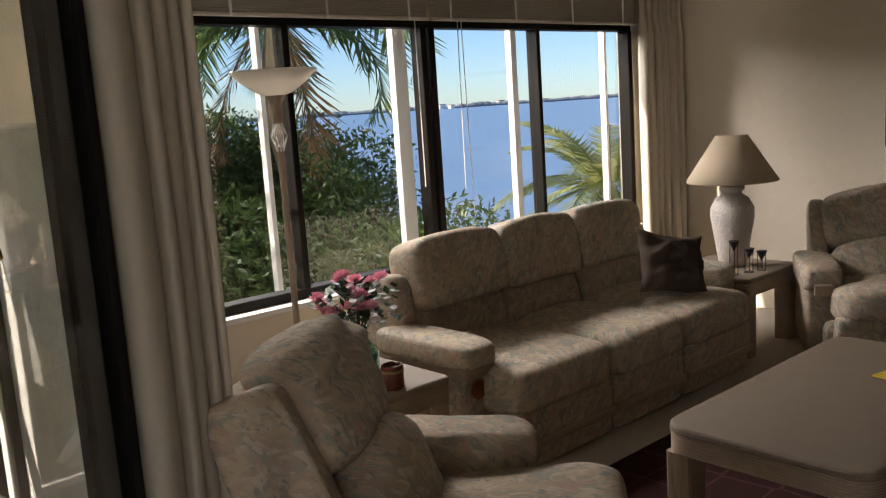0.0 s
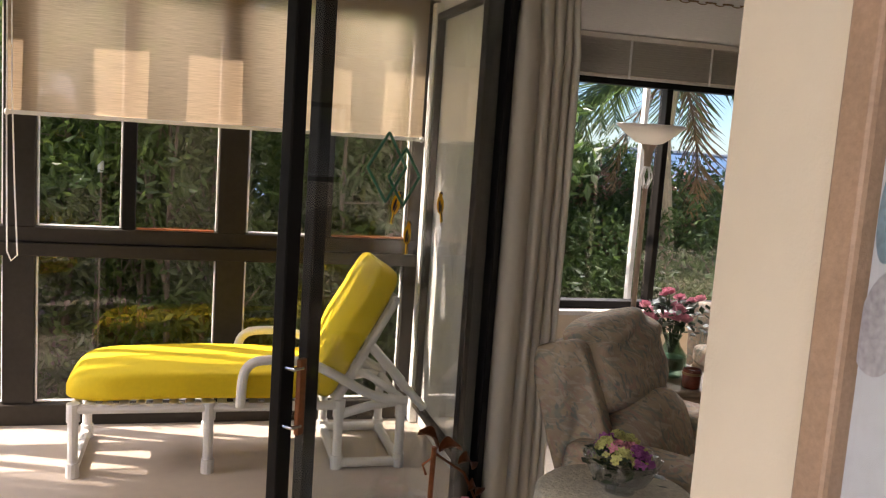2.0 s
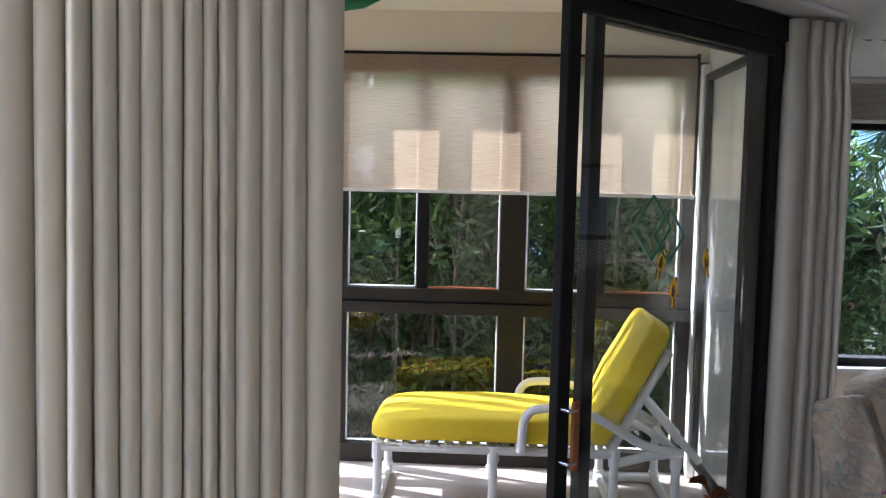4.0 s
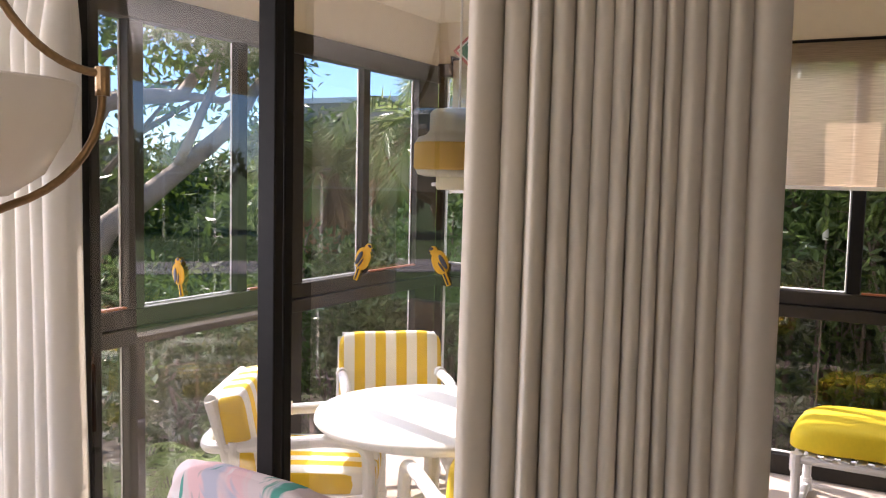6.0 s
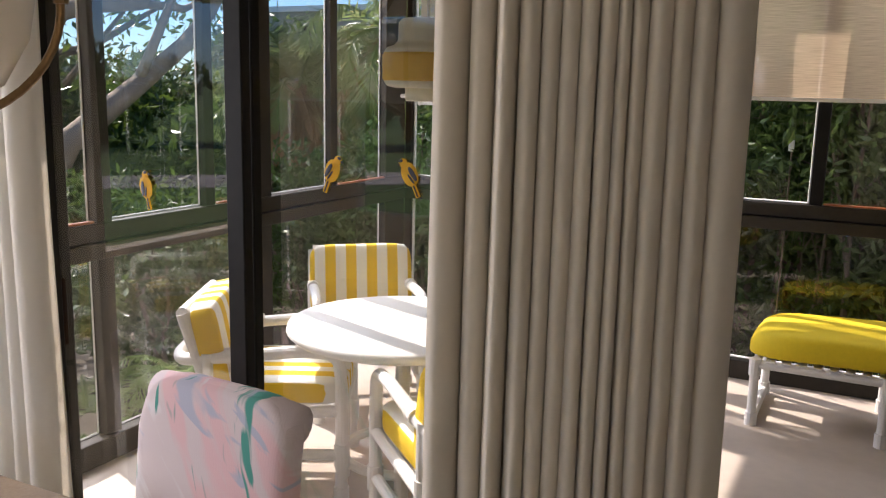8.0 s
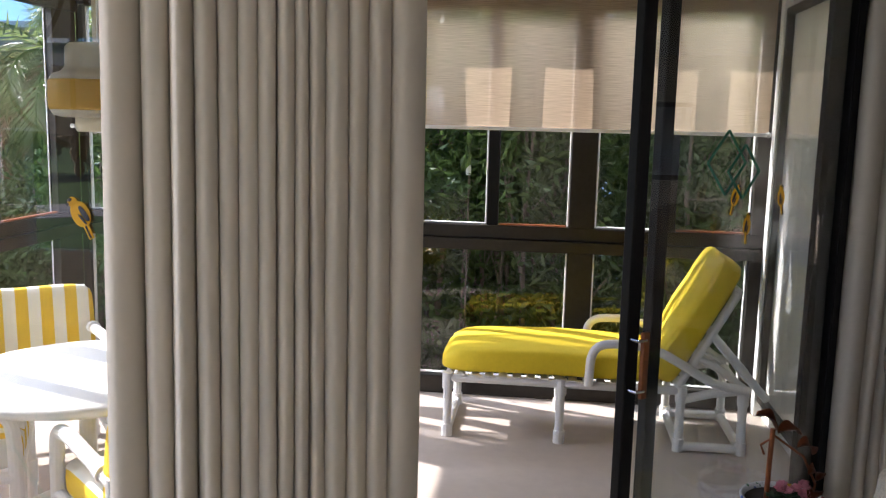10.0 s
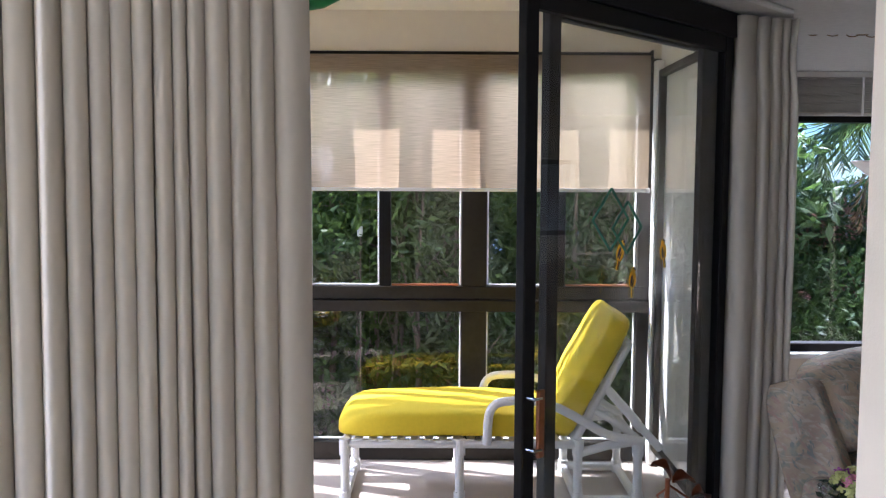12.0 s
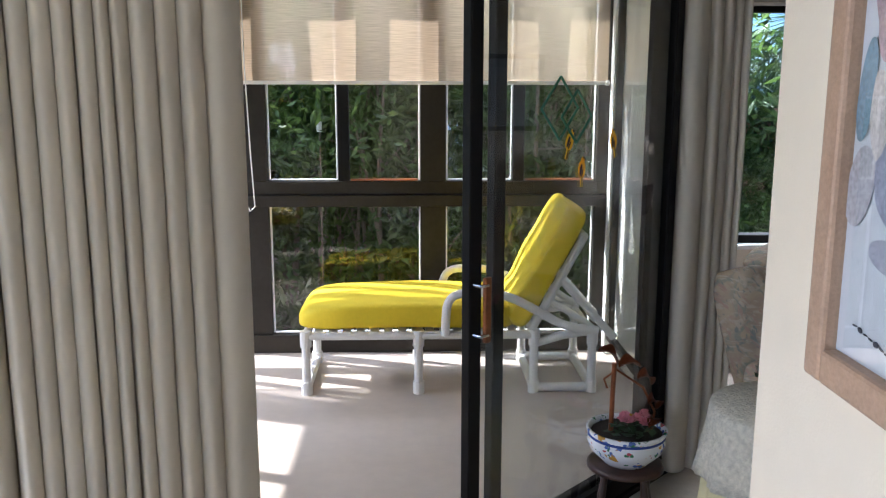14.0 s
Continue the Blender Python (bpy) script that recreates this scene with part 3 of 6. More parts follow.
def palm(label, base, height, crown_r, fronds, seed, lean=(0, 0), droop=1.0, dry=0, fan=False, skirt=0, leaflets=46, leaf=None, stout=1.0, bark=None):
    rp = random.Random(seed)
    t = thing("palm_tree", label, "palm tree", pose(*base))
    top = Vector((lean[0], lean[1], height))
    pts = [Vector((0, 0, 0)).lerp(top, i / 10) + Vector((0.1 * math.sin(i * 0.5), 0.05 * math.sin(i), 0)) for i in range(11)]
    bm = tube(pts, [stout * (0.17 - 0.008 * i + 0.012 * (i % 2)) for i in range(11)], 12)
    part("trunk", bm, bark or M_BARK, t, smooth=False)
    for nm, material, cnt, dry_one in (("crown", leaf or M_LEAF_PALM, fronds, False), ("dead_fronds", M_DRYPALM, dry + skirt, True)):
        if not cnt:
            continue
        v, f = [], []
        for k in range(cnt):
            az = 2 * math.pi * (k * 0.381966 + rp.random() * 0.05)
            el = rp.uniform(-0.25, 1.1) if not dry_one else rp.uniform(-1.25, -0.7)
            ln = crown_r * rp.uniform(0.8, 1.1) * (0.75 if dry_one else 1)
            d = Vector((math.cos(az), math.sin(az), 0))
            side = Vector((-math.sin(az), math.cos(az), 0))
            prev = []
            n = leaflets
            for i in range(n + 1):
                s = i / n
                ang = el - droop * 1.9 * s * s * (1.0 if not dry_one else 0.3)
                prev.append((prev[-1] + (d * math.cos(ang) + Vector((0, 0, math.sin(ang)))) * ln / n) if prev else pts[-1] + d * 0.06)
            for i in range(2, n):
                p = prev[i]
                dirn = (prev[i + 1] - prev[i]).normalized()
                upv = side.cross(dirn).normalized()
                L = ln * 0.30 * math.sin(math.pi * min(0.98, 0.18 + 0.8 * i / n)) ** 0.7
                for sg in (-1, 1):
                    tip = p + side * sg * L * 0.62 + dirn * L * 0.6 + upv * L * (0.12 - 0.5 * rp.random() * droop) + Vector((0, 0, -0.25 * L * droop))
                    w = dirn * ln * 0.0085
                    b0 = len(v)
                    midp = p.lerp(tip, 0.5) + upv * 0.02
                    v += [p - w, p + w, midp + w, tip, midp - w]
                    f += [(b0, b0 + 1, b0 + 2, b0 + 4), (b0 + 4, b0 + 2, b0 + 3)]
                if i % 4 == 0 and i + 4 < n:
                    b0 = len(v)
                    q, q2 = prev[i], prev[i + 4]
                    r = 0.016 * (1 - i / n) + 0.004
                    v += [q + side * r, q - side * r, q2 - side * r, q2 + side * r, q - upv * r, q2 - upv * r]
                    f += [(b0, b0 + 1, b0 + 2, b0 + 3), (b0 + 1, b0 + 4, b0 + 5, b0 + 2), (b0 + 4, b0, b0 + 3, b0 + 5)]
        from_arrays(nm, [tuple(q) for q in v], f, material, t)
    return t


palm("coconut palm with dry hanging fronds by the bay", (3.92, 7.6, G), 3.2, 1.75, 26, 11, (0.12, -0.2), 1.3, dry=2, stout=0.5, bark=M_LIMB, leaf=mat("coconut_leaf", (0.12, 0.18, 0.05), 0.4, noise_scale=2, color2=(0.06, 0.10, 0.03), trans=0.4))
# this palm's yellow-green leaf colour is lightened to stand in for front sunlight
palm("small feathery palm near the seawall", (7.75, 6.9, G), 1.45, 1.3, 26, 12, (0.0, 0.0), 0.6, leaf=mat("sunlit_lime_palm_leaf", (0.46, 0.48, 0.17), 0.45, noise_scale=2, color2=(0.28, 0.33, 0.09), trans=0.5))
palm("shaggy palm in the garden", (-6.0, 7.2, G), 2.5, 1.15, 26, 13, (0.1, 0.1), 1.0, dry=16, skirt=10)
palm("tall garden palm with drooping fronds", (-5.1, 7.5, G), 3.0, 1.35, 24, 14, (0.2, 0.1), 1.3, dry=10)
palm("small green palm by the path", (-10.5, 4.2, G), 1.6, 1.6, 14, 15, (0, 0), 1.0)

for k, (x, y) in enumerate(((-4.35, 2.35), (-4.5, 3.2), (-4.4, 4.05))):
    palm("low spiky plant with dry drooping blades outside the glass", (x, y, G), 0.35, 0.75, 16, 160 + k, (0.05, 0.0), 1.0, dry=10, leaflets=26)


def tree(label, base, h, r, count, seed, leaf=0.09, material=None, limbs=9):
    rt = random.Random(seed)
    t = thing("tree", label, "tree", pose(*base))
    bm = bmesh.new()
    tube([(0, 0, 0), (0.1, 0, h * 0.25), (0.0, 0.1, h * 0.45), (0.15, 0, h * 0.7)], [0.24, 0.19, 0.15, 0.07], 10, bm)
    blobs = []
    for i in range(limbs):
        a, z0 = rt.uniform(0, 6.28), h * rt.uniform(0.22, 0.6)
        L = r * rt.uniform(0.7, 1.2)
        e = Vector((L * math.cos(a), L * math.sin(a), z0 + h * rt.uniform(0.05, 0.4)))
        m1 = Vector((e.x * 0.45, e.y * 0.45, z0 + (e.z - z0) * 0.25))
        tube([(0, 0, z0), m1, e], [0.09, 0.06, 0.015], 7, bm)
        for _ in range(5):
            blobs.append((e.x * rt.uniform(0.5, 1.1), e.y * rt.uniform(0.5, 1.1), e.z + rt.uniform(-0.5, 0.7), r * 0.32, r * 0.32, r * 0.2))
    part("trunk", bm, M_BARK, t)
    leaf_cloud("crown", blobs, count, leaf, material or M_LEAF, t, seed, shell=0.3)
    return t


tree("broad oak tree shading the garden", (-11.5, 7.6, G), 6.5, 3.2, 2600, 31, 0.09, M_LEAF_L)
tree("leafy green garden tree by the lawn", (-17, 16, G), 4.5, 3.0, 4000, 32, 0.12)
tree("tall tree beside the bay window", (0.9, 9.9, G), 5.0, 2.0, 9000, 35, 0.09)
tree("dense tree behind the hedge", (1.6, 8.2, G), 4.2, 1.4, 7000, 36, 0.07)
ln = thing("leaning_trunk", "pale leaning tree with long bare limbs in the garden", "tree", pose(-7.0, 4.3, G))
part("trunk", tube([(-0.2, 0.0, 0.0), (-0.1, 0.3, 0.9), (0.0, 0.9, 1.88), (0.0, 1.2, 2.06), (0.0, 1.77, 2.41), (0.0, 2.43, 2.83), (-0.1, 2.95, 3.2), (-0.3, 3.8, 4.0)], [0.17, 0.15, 0.125, 0.115, 0.10, 0.085, 0.07, 0.03], 10), M_LIMB, ln, smooth=True)
part("limb", tube([(-0.1, 0.3, 0.9), (-0.5, 0.7, 2.2), (-0.5, 1.3, 3.08), (-0.5, 1.7, 3.19), (-0.5, 2.35, 3.26), (-0.5, 2.66, 3.6), (-0.5, 3.0, 3.9)], [0.12, 0.11, 0.10, 0.09, 0.075, 0.06, 0.04], 10), M_LIMB, ln, smooth=True)
part("limb", tube([(0.0, 1.77, 2.41), (0.1, 1.9, 2.8), (0.0, 2.3, 3.3), (0.1, 2.4, 3.9)], [0.06, 0.05, 0.04, 0.02], 8), M_LIMB, ln, smooth=True)
part("limb", tube([(-0.5, 2.35, 3.26), (-0.4, 2.9, 3.25), (-0.4, 3.5, 3.5)], [0.05, 0.04, 0.015], 8), M_LIMB, ln, smooth=True)
leaf_cloud("crown", [(-0.4, 1.6, 4.1, 0.9, 0.9, 0.4), (-0.3, 2.8, 4.3, 0.9, 1.0, 0.5), (-0.4, 3.6, 3.7, 0.7, 0.6, 0.4), (0.1, 2.5, 3.7, 0.5, 0.6, 0.3)], 3600, 0.06, M_LEAF_L, ln, 77, shell=0.2)
# tree line across the lawn on the drive's side
for k, (x, y, hh) in enumerate(((-33, -9, 3.6), (-30, -16, 3.0), (-27, -22, 3.4), (-21, -27, 2.9), (-15, -30, 3.8), (-9, -29, 3.2), (-3, -31, 3.6))):
    blobs = [(x + rr.uniform(-2.6, 2.6), y + rr.uniform(-1.5, 1.5), G + 0.5 + hh * f, 1.5, 1.5, 0.9) for f in (0.0, 0.2, 0.4, 0.6, 0.8) for _ in range(2)]
    shrub("leafy trees across the lawn beyond the drive", blobs, 2200, 0.24, M_LEAF, (x, y, G), 190 + k, 6)
# leafy thicket closing the far side of the lawn
for k in range(8):
    a, dist = math.radians(123 + 4.2 * k), 15.5 + 1.5 * math.sin(k * 2.3)
    x, y = dist * math.cos(a), dist * math.sin(a)
    top = 0.5 + 0.9 * abs(math.sin(k * 1.7))
    blobs = [(x + rr.uniform(-1.1, 1.1), y + rr.uniform(-0.9, 0.9), G + 0.3 + (top - G) * f, 0.9, 0.9, 0.6) for f in (0.0, 0.2, 0.4, 0.6, 0.8, 0.95) for _ in range(2)]
    shrub("leafy thicket at the far side of the lawn", blobs, 5000, 0.12, M_LEAF_L if k % 3 == 1 else M_LEAF, (x, y, G), 150 + k, 9)
# beige building behind the hedge and a far one over the garden
hb = thing("neighbour_building", "beige stucco building behind the hedge", "building", pose(-3.2, 10.6, G))
part("wall", box(-2.6, 2.4, 0, 4, 0, 3.6, 0.02), M_STUCCO, hb)
part("roof", box(-2.9, 2.7, -0.4, 4.3, 3.6, 3.9, 0.05), M_PATH, hb)
wb = part("window", box(-0.6, 0.6, -0.03, 0.02, 1.2, 2.4, 0.01), M_BRONZE, hb)
fb = thing("apartment_block", "pale apartment block far beyond the garden", "building", pose(-62, 92, G))
part("wall", box(-9, 9, -6, 6, 0, 11), M_STUCCO, fb)
part("roof", box(-9.5, 9.5, -6.5, 6.5, 11, 11.6), M_WHITE, fb)
for i in range(5):
    for j in range(3):
        part("window", box(-7.6 + 3.2 * i, -6.0 + 3.2 * i, -6.06, -6.0, 1.4 + 3.2 * j, 3.0 + 3.2 * j), M_BRONZE, fb)

copy_thing(fb, pose(-70, -108, G))
# small lantern on a stake in front of the hedge
sl = thing("garden_lantern", "small white garden lantern on a thin stake by the hedge", "garden lantern", pose(-0.9, 5.86, G))
part("stake", tube([(0, 0, 0), (0.004, 0, 2.09)], 0.006, 8), M_BARK, sl)
part("lantern", lathe([(0.0, 2.085), (0.017, 2.085), (0.019, 2.10), (0.019, 2.16), (0.024, 2.163), (0.012, 2.178), (0.0, 2.182)], 16), M_WHITE, sl)

# ---- lanai: roller blinds ----
def blind_material():
    m = mat("woven_tan_shade", (0.74, 0.58, 0.40), 0.9, noise_scale=6, amount=0.1, spec=0.1)
    nt = m.node_tree
    tc = nt.nodes["Texture Coordinate"]
    mp, wv = nt.nodes.new("ShaderNodeMapping"), nt.nodes.new("ShaderNodeTexNoise")
    mp.inputs["Scale"].default_value = (8, 8, 420)
    wv.inputs["Scale"].default_value, wv.inputs["Detail"].default_value = 1.0, 3
    nt.links.new(tc.outputs["Object"], mp.inputs[0])
    nt.links.new(mp.outputs[0], wv.inputs["Vector"])
    rp = nt.nodes.new("ShaderNodeMapRange")
    rp.inputs["From Min"].default_value, rp.inputs["From Max"].default_value = 0.35, 0.65
    rp.inputs["To Min"].default_value, rp.inputs["To Max"].default_value = 0.16, 0.42
    nt.links.new(wv.outputs["Fac"], rp.inputs[0])
    out, b = nt.nodes["Material Output"], nt.nodes["Principled BSDF"]
    tl, tp, m1, m2 = nt.nodes.new("ShaderNodeBsdfTranslucent"), nt.nodes.new("ShaderNodeBsdfTransparent"), nt.nodes.new("ShaderNodeMixShader"), nt.nodes.new("ShaderNodeMixShader")
    tl.inputs[0].default_value = (0.80, 0.61, 0.41, 1)
    m1.inputs[0].default_value = 0.55
    nt.links.new(b.outputs[0], m1.inputs[1])
    nt.links.new(tl.outputs[0], m1.inputs[2])
    nt.links.new(rp.outputs[0], m2.inputs[0])
    nt.links.new(m1.outputs[0], m2.inputs[1])
    nt.links.new(tp.outputs[0], m2.inputs[2])
    nt.links.new(m2.outputs[0], out.inputs[0])
    return m


M_SHADE = blind_material()


def roller_blind(x0, x1, y, ztop, zbot, label, group):
    t = thing("roller_blind", label, "roller blind", pose((x0 + x1) / 2, y, ztop), group)
    w = (x1 - x0) / 2
    bm = bmesh.new()
    n, k = 40, 10
    rows = []
    for j in range(k + 1):
        z = -(ztop - zbot) * j / k
        rows.append([bm.verts.new((-w + 2 * w * i / n, 0.006 * math.sin(i * 0.55) * (j / k) ** 2, z)) for i in range(n + 1)])
    for a, b in zip(rows, rows[1:]):
        for i in range(n):
            bm.faces.new((a[i], a[i + 1], b[i + 1], b[i]))
    part("cloth", bm, M_SHADE, t)
    part("roller", tube([(-w, 0.025, 0.0), (w, 0.025, 0.0)], 0.022, 12), M_BRONZE, t)
    br = part("bottom_bar", box(-w, w, -0.008, 0.008, zbot - ztop - 0.018, zbot - ztop + 0.004, 0.003), M_WHITE, t, "cream bottom bar")
    for s in (-1, 1):
        part("end_cap", pillow(s * w, 0, zbot - ztop - 0.007, 0.03, 0.035, 0.035, 1.0, 8), M_WHITE, br)
    part("bracket", box(-w - 0.012, -w, -0.02, 0.04, -0.03, 0.03, 0.002), M_BRONZE, t)
    part("bracket", box(w, w + 0.012, -0.02, 0.04, -0.03, 0.03, 0.002), M_BRONZE, t)
    return t


b1 = roller_blind(-1.26, 0.93, 4.945, 2.485, 1.685, "tan woven roller blind pulled halfway down", "lanai roller blinds")
part("cord", tube([(-1.085, -0.06, 0.02), (-1.085, -0.06, -0.8), (-1.08, -0.06, -1.52), (-1.06, -0.06, -1.57), (-1.03, -0.06, -1.54), (-1.045, -0.06, -1.2), (-1.06, -0.06, -0.7), (-1.065, -0.06, 0.02)], 0.004, 6), M_WHITE, b1, "beaded white pull cord")
roller_blind(-3.22, -1.36, 4.945, 2.485, 1.60, "tan woven roller blind beside the lanai corner", "lanai roller blinds")


# ---- lanai: sun lounger of white pipe with yellow cushion ----
def sun_lounger():
    t = thing("sun_lounger", "white pipe sun lounger with bright yellow cushion", "sun lounger", pose(-0.83, 4.22, 0))
    R = 0.024
    D, z = 0.55, 0.33
    xs = (0.0, 0.612, 1.245, 1.565)
    L = xs[-1]
    for y in (0, D):
        part("side_rail", tube([(0, y, z), (1.27, y, z)], R, 12), M_PVC, t)
        part("side_rail", tube([(1.245, y, z - 0.05), (1.40, y, z - 0.005), (L, y, z + 0.02)], R, 12), M_PVC, t)
    for x in xs:
        part("cross_rail", tube([(x, 0, z), (x, D, z)], R * 0.95, 12), M_PVC, t)
        for y in (0, D):
            lg = part("leg", tube([(x, y, 0.02), (x, y, z)], R, 12), M_PVC, t)
            part("fitting", tube([(x, y, z - 0.06), (x, y, z + 0.028)], R * 1.3, 12), M_PVC, lg)
            part("fitting", tube([(x, y, 0.0), (x, y, 0.07)], R * 1.3, 12), M_PVC, lg)
        if x != xs[1]:
            part("floor_rail", tube([(x, 0, 0.027), (x, D, 0.027)], R, 12), M_PVC, t)
    for y in (0, D):
        part("floor_rail", tube([(xs[2], y, 0.027), (L, y, 0.027)], R, 12), M_PVC, t)
    for i in range(15):
        x = 0.05 + i * 0.075
        part("strap", box(x, x + 0.045, -0.028, D + 0.028, z + 0.022, z + 0.027, 0.001), M_PVC, t)
    # sloping back frame close behind its cushion, propped by two struts
    a = radians(62)
    d, nrm = Vector((math.cos(a), 0, math.sin(a))), Vector((-math.sin(a), 0, math.cos(a)))
    p0 = Vector((1.215, 0, 0.32))
    for y in (0.02, D - 0.02):
        o = Vector((0, y, 0))
        part("back_rail", tube([p0 + o, p0 + d * 0.62 + o], R, 12), M_PVC, t)
        part("strut", tube([p0 + d * 0.36 + o, Vector((1.69, y, 0.30))], R * 0.9, 12), M_PVC, t)
        part("brace", tube([p0 + d * 0.22 + o, Vector((1.42, y, 0.46)), Vector((L, y, 0.36))], R * 0.8, 12), M_PVC, t)
    for k in (0.10, 0.62):
        part("back_rail", tube([p0 + d * k + Vector((0, 0.02, 0)), p0 + d * k + Vector((0, D - 0.02, 0))], R, 12), M_PVC, t)
    part("strut_bar", tube([(1.58, 0.02, 0.41), (1.58, D - 0.02, 0.41)], R * 0.9, 12), M_PVC, t)
    for y in (-0.04, D + 0.04):
        part("armrest", tube(rounded([(0.755, y, 0.34), (0.765, y, 0.565), (0.95, y, 0.580), (1.10, y, 0.555), (1.25, y, 0.475), (1.40, y, 0.385), (L + 0.02, y, 0.36)], 0.13, 6), R, 12), M_PVC, t)
    # the cushion's foot end is bevelled; both cushions bulge between their seams
    foot = lambda p: Vector((p.x * (1 - 0.09 * max(0, p.z) / 0.075 * (p.x < -0.3)), p.y, p.z + 0.012 * math.cos(p.x * 3.2)))  # noqa: E731
    part("seat_cushion", pillow(0.555, D / 2, z + 0.10, 1.19, D + 0.05, 0.15, 0.30, 24, 0.025, 6, 1, tuft=foot), M_YELLOW, t, smooth=True)
    c = p0 + d * 0.375 + nrm * 0.10
    mm = Matrix(((d.x, 0, nrm.x, c.x), (0, 1, 0, D / 2), (d.z, 0, nrm.z, c.z), (0, 0, 0, 1)))
    fold = lambda p: Vector((p.x, p.y, p.z + (0.014 * math.sin(p.x * 17 + p.y * 5) * math.exp(-((p.x + 0.2) / 0.14) ** 2) if p.z > 0 else 0)))  # noqa: E731
    part("back_cushion", pillow(0, 0, 0, 0.74, D + 0.05, 0.15, 0.32, 26, 0.03, 6, 2, m=mm, tuft=fold), M_YELLOW, t, smooth=True)
    return t


sun_lounger()


# ---- lanai: round table, four pipe chairs with striped cushions, pendant ----
def stripes(name, axis, c1, c2, width):
    m = mat(name, c1, 0.85, spec=0.2, bump=0.2, bump_scale=500)
    nt = m.node_tree
    b = nt.nodes["Principled BSDF"]
    tc = nt.nodes["Texture Coordinate"]
    sp, mu, fr, gt, mx = nt.nodes.new("ShaderNodeSeparateXYZ"), nt.nodes.new("ShaderNodeMath"), nt.nodes.new("ShaderNodeMath"), nt.nodes.new("ShaderNodeMath"), nt.nodes.new("ShaderNodeMix")
    mu.operation, fr.operation, gt.operation = "MULTIPLY_ADD", "FRACT", "GREATER_THAN"
    mu.inputs[1].default_value, mu.inputs[2].default_value = 1 / width, 100.25
    gt.inputs[1].default_value = 0.5
    mx.data_type = "RGBA"
    mx.inputs[6].default_value, mx.inputs[7].default_value = (*c1, 1), (*c2, 1)
    nt.links.new(tc.outputs["Object"], sp.inputs[0])
    nt.links.new(sp.outputs[axis], mu.inputs[0])
    nt.links.new(mu.outputs[0], fr.inputs[0])
    nt.links.new(fr.outputs[0], gt.inputs[0])
    nt.links.new(gt.outputs[0], mx.inputs[0])
    nt.links.new(mx.outputs[2], b.inputs["Base Color"])
    return m


M_STRIPE = stripes("yellow_white_stripe", "X", (0.82, 0.80, 0.72), (0.78, 0.52, 0.03), 0.115)
M_TABLE = mat("white_resin", (0.80, 0.79, 0.74), 0.35, noise_scale=3, amount=0.04)


def patio_chair(m):
    """Faces +y, its back at -y."""
    t = thing("patio_chair", "white pipe armchair with yellow striped cushions", "chair", m, "chairs round the lanai table")
    R, W, B, F = 0.026, 0.27, -0.26, 0.28
    for s in (-1, 1):
        x = s * W
        lg = part("leg", tube([(x, F, 0), (x, F, 0.50)], R, 12), M_PVC, t)
        part("fitting", tube([(x, F, 0.0), (x, F, 0.05)], R * 1.25, 12), M_PVC, lg)
        part("fitting", tube([(x, F, 0.14), (x, F, 0.24)], R * 1.25, 12), M_PVC, lg)
        lg = part("leg", tube([(x, B, 0), (x, B, 0.62)], R, 12), M_PVC, t)
        part("fitting", tube([(x, B, 0.0), (x, B, 0.05)], R * 1.25, 12), M_PVC, lg)
        part("fitting", tube([(x, B, 0.33), (x, B, 0.42)], R * 1.25, 12), M_PVC, lg)
        part("back_post", tube([(x * 0.97, B, 0.45), (x * 0.97, B - 0.10, 0.78)], R, 12), M_PVC, t)
        part("armrest", tube(rounded([(x, F, 0.48), (x, F - 0.01, 0.62), (x, F - 0.14, 0.635), (x, B + 0.02, 0.60), (x * 0.93, B - 0.11, 0.585), (x * 0.55, B - 0.15, 0.58), (0, B - 0.15, 0.58)], 0.10, 6), R, 12), M_PVC, t)
        part("fitting", tube([(x, B + 0.07, 0.609), (x, B + 0.13, 0.615)], R * 1.25, 12), M_PVC, t)
        part("side_rail", tube([(x, B, 0.19), (x, F, 0.19)], R * 0.9, 12), M_PVC, t)
        part("side_rail", tube([(x, B, 0.36), (x, F, 0.38)], R * 0.9, 12), M_PVC, t)
    for y, z in ((F, 0.38), (B, 0.36), (B, 0.19)):
        part("cross_rail", tube([(-W, y, z), (W, y, z)], R * 0.9, 12), M_PVC, t)
    part("back_rail", tube([(-W * 0.97, B - 0.10, 0.78), (W * 0.97, B - 0.10, 0.78)], R, 12), M_PVC, t)
    part("seat_cushion", pillow(0, 0.02, 0.45, 0.53, 0.56, 0.12, 0.32, 16, 0.02, 6, 3), M_STRIPE, t, smooth=True)
    part("back_cushion", pillow(0, 0.0, 0.18, 0.57, 0.13, 0.42, 0.32, 16, 0.03, 6, 4, m=pose(0, B + 0.04, 0.44, 10)), M_STRIPE, t, smooth=True)
    return t


TX, TY = -2.11, 2.78
c0 = patio_chair(pose(-2.75, 3.50, 0, 0, 0, -142))
copy_thing(c0, pose(-2.60, 2.58, 0, 0, 0, -62))
copy_thing(c0, pose(-1.61, 2.38, 0, 0, 0, 48))
tb = thing("patio_table", "round white patio table on a pipe pedestal", "table", pose(TX, TY, 0))
part("tabletop", lathe([(0.0, 0.66), (0.43, 0.66), (0.485, 0.665), (0.50, 0.68), (0.495, 0.70), (0.465, 0.708), (0.0, 0.71)], 48), M_TABLE, tb, smooth=True)
for a in range(4):
    x, y = 0.26 * math.cos(a * math.pi / 2 + 0.5), 0.26 * math.sin(a * math.pi / 2 + 0.5)
    part("leg", tube([(x, y, 0), (x, y, 0.66)], 0.03, 12), M_TABLE, tb)
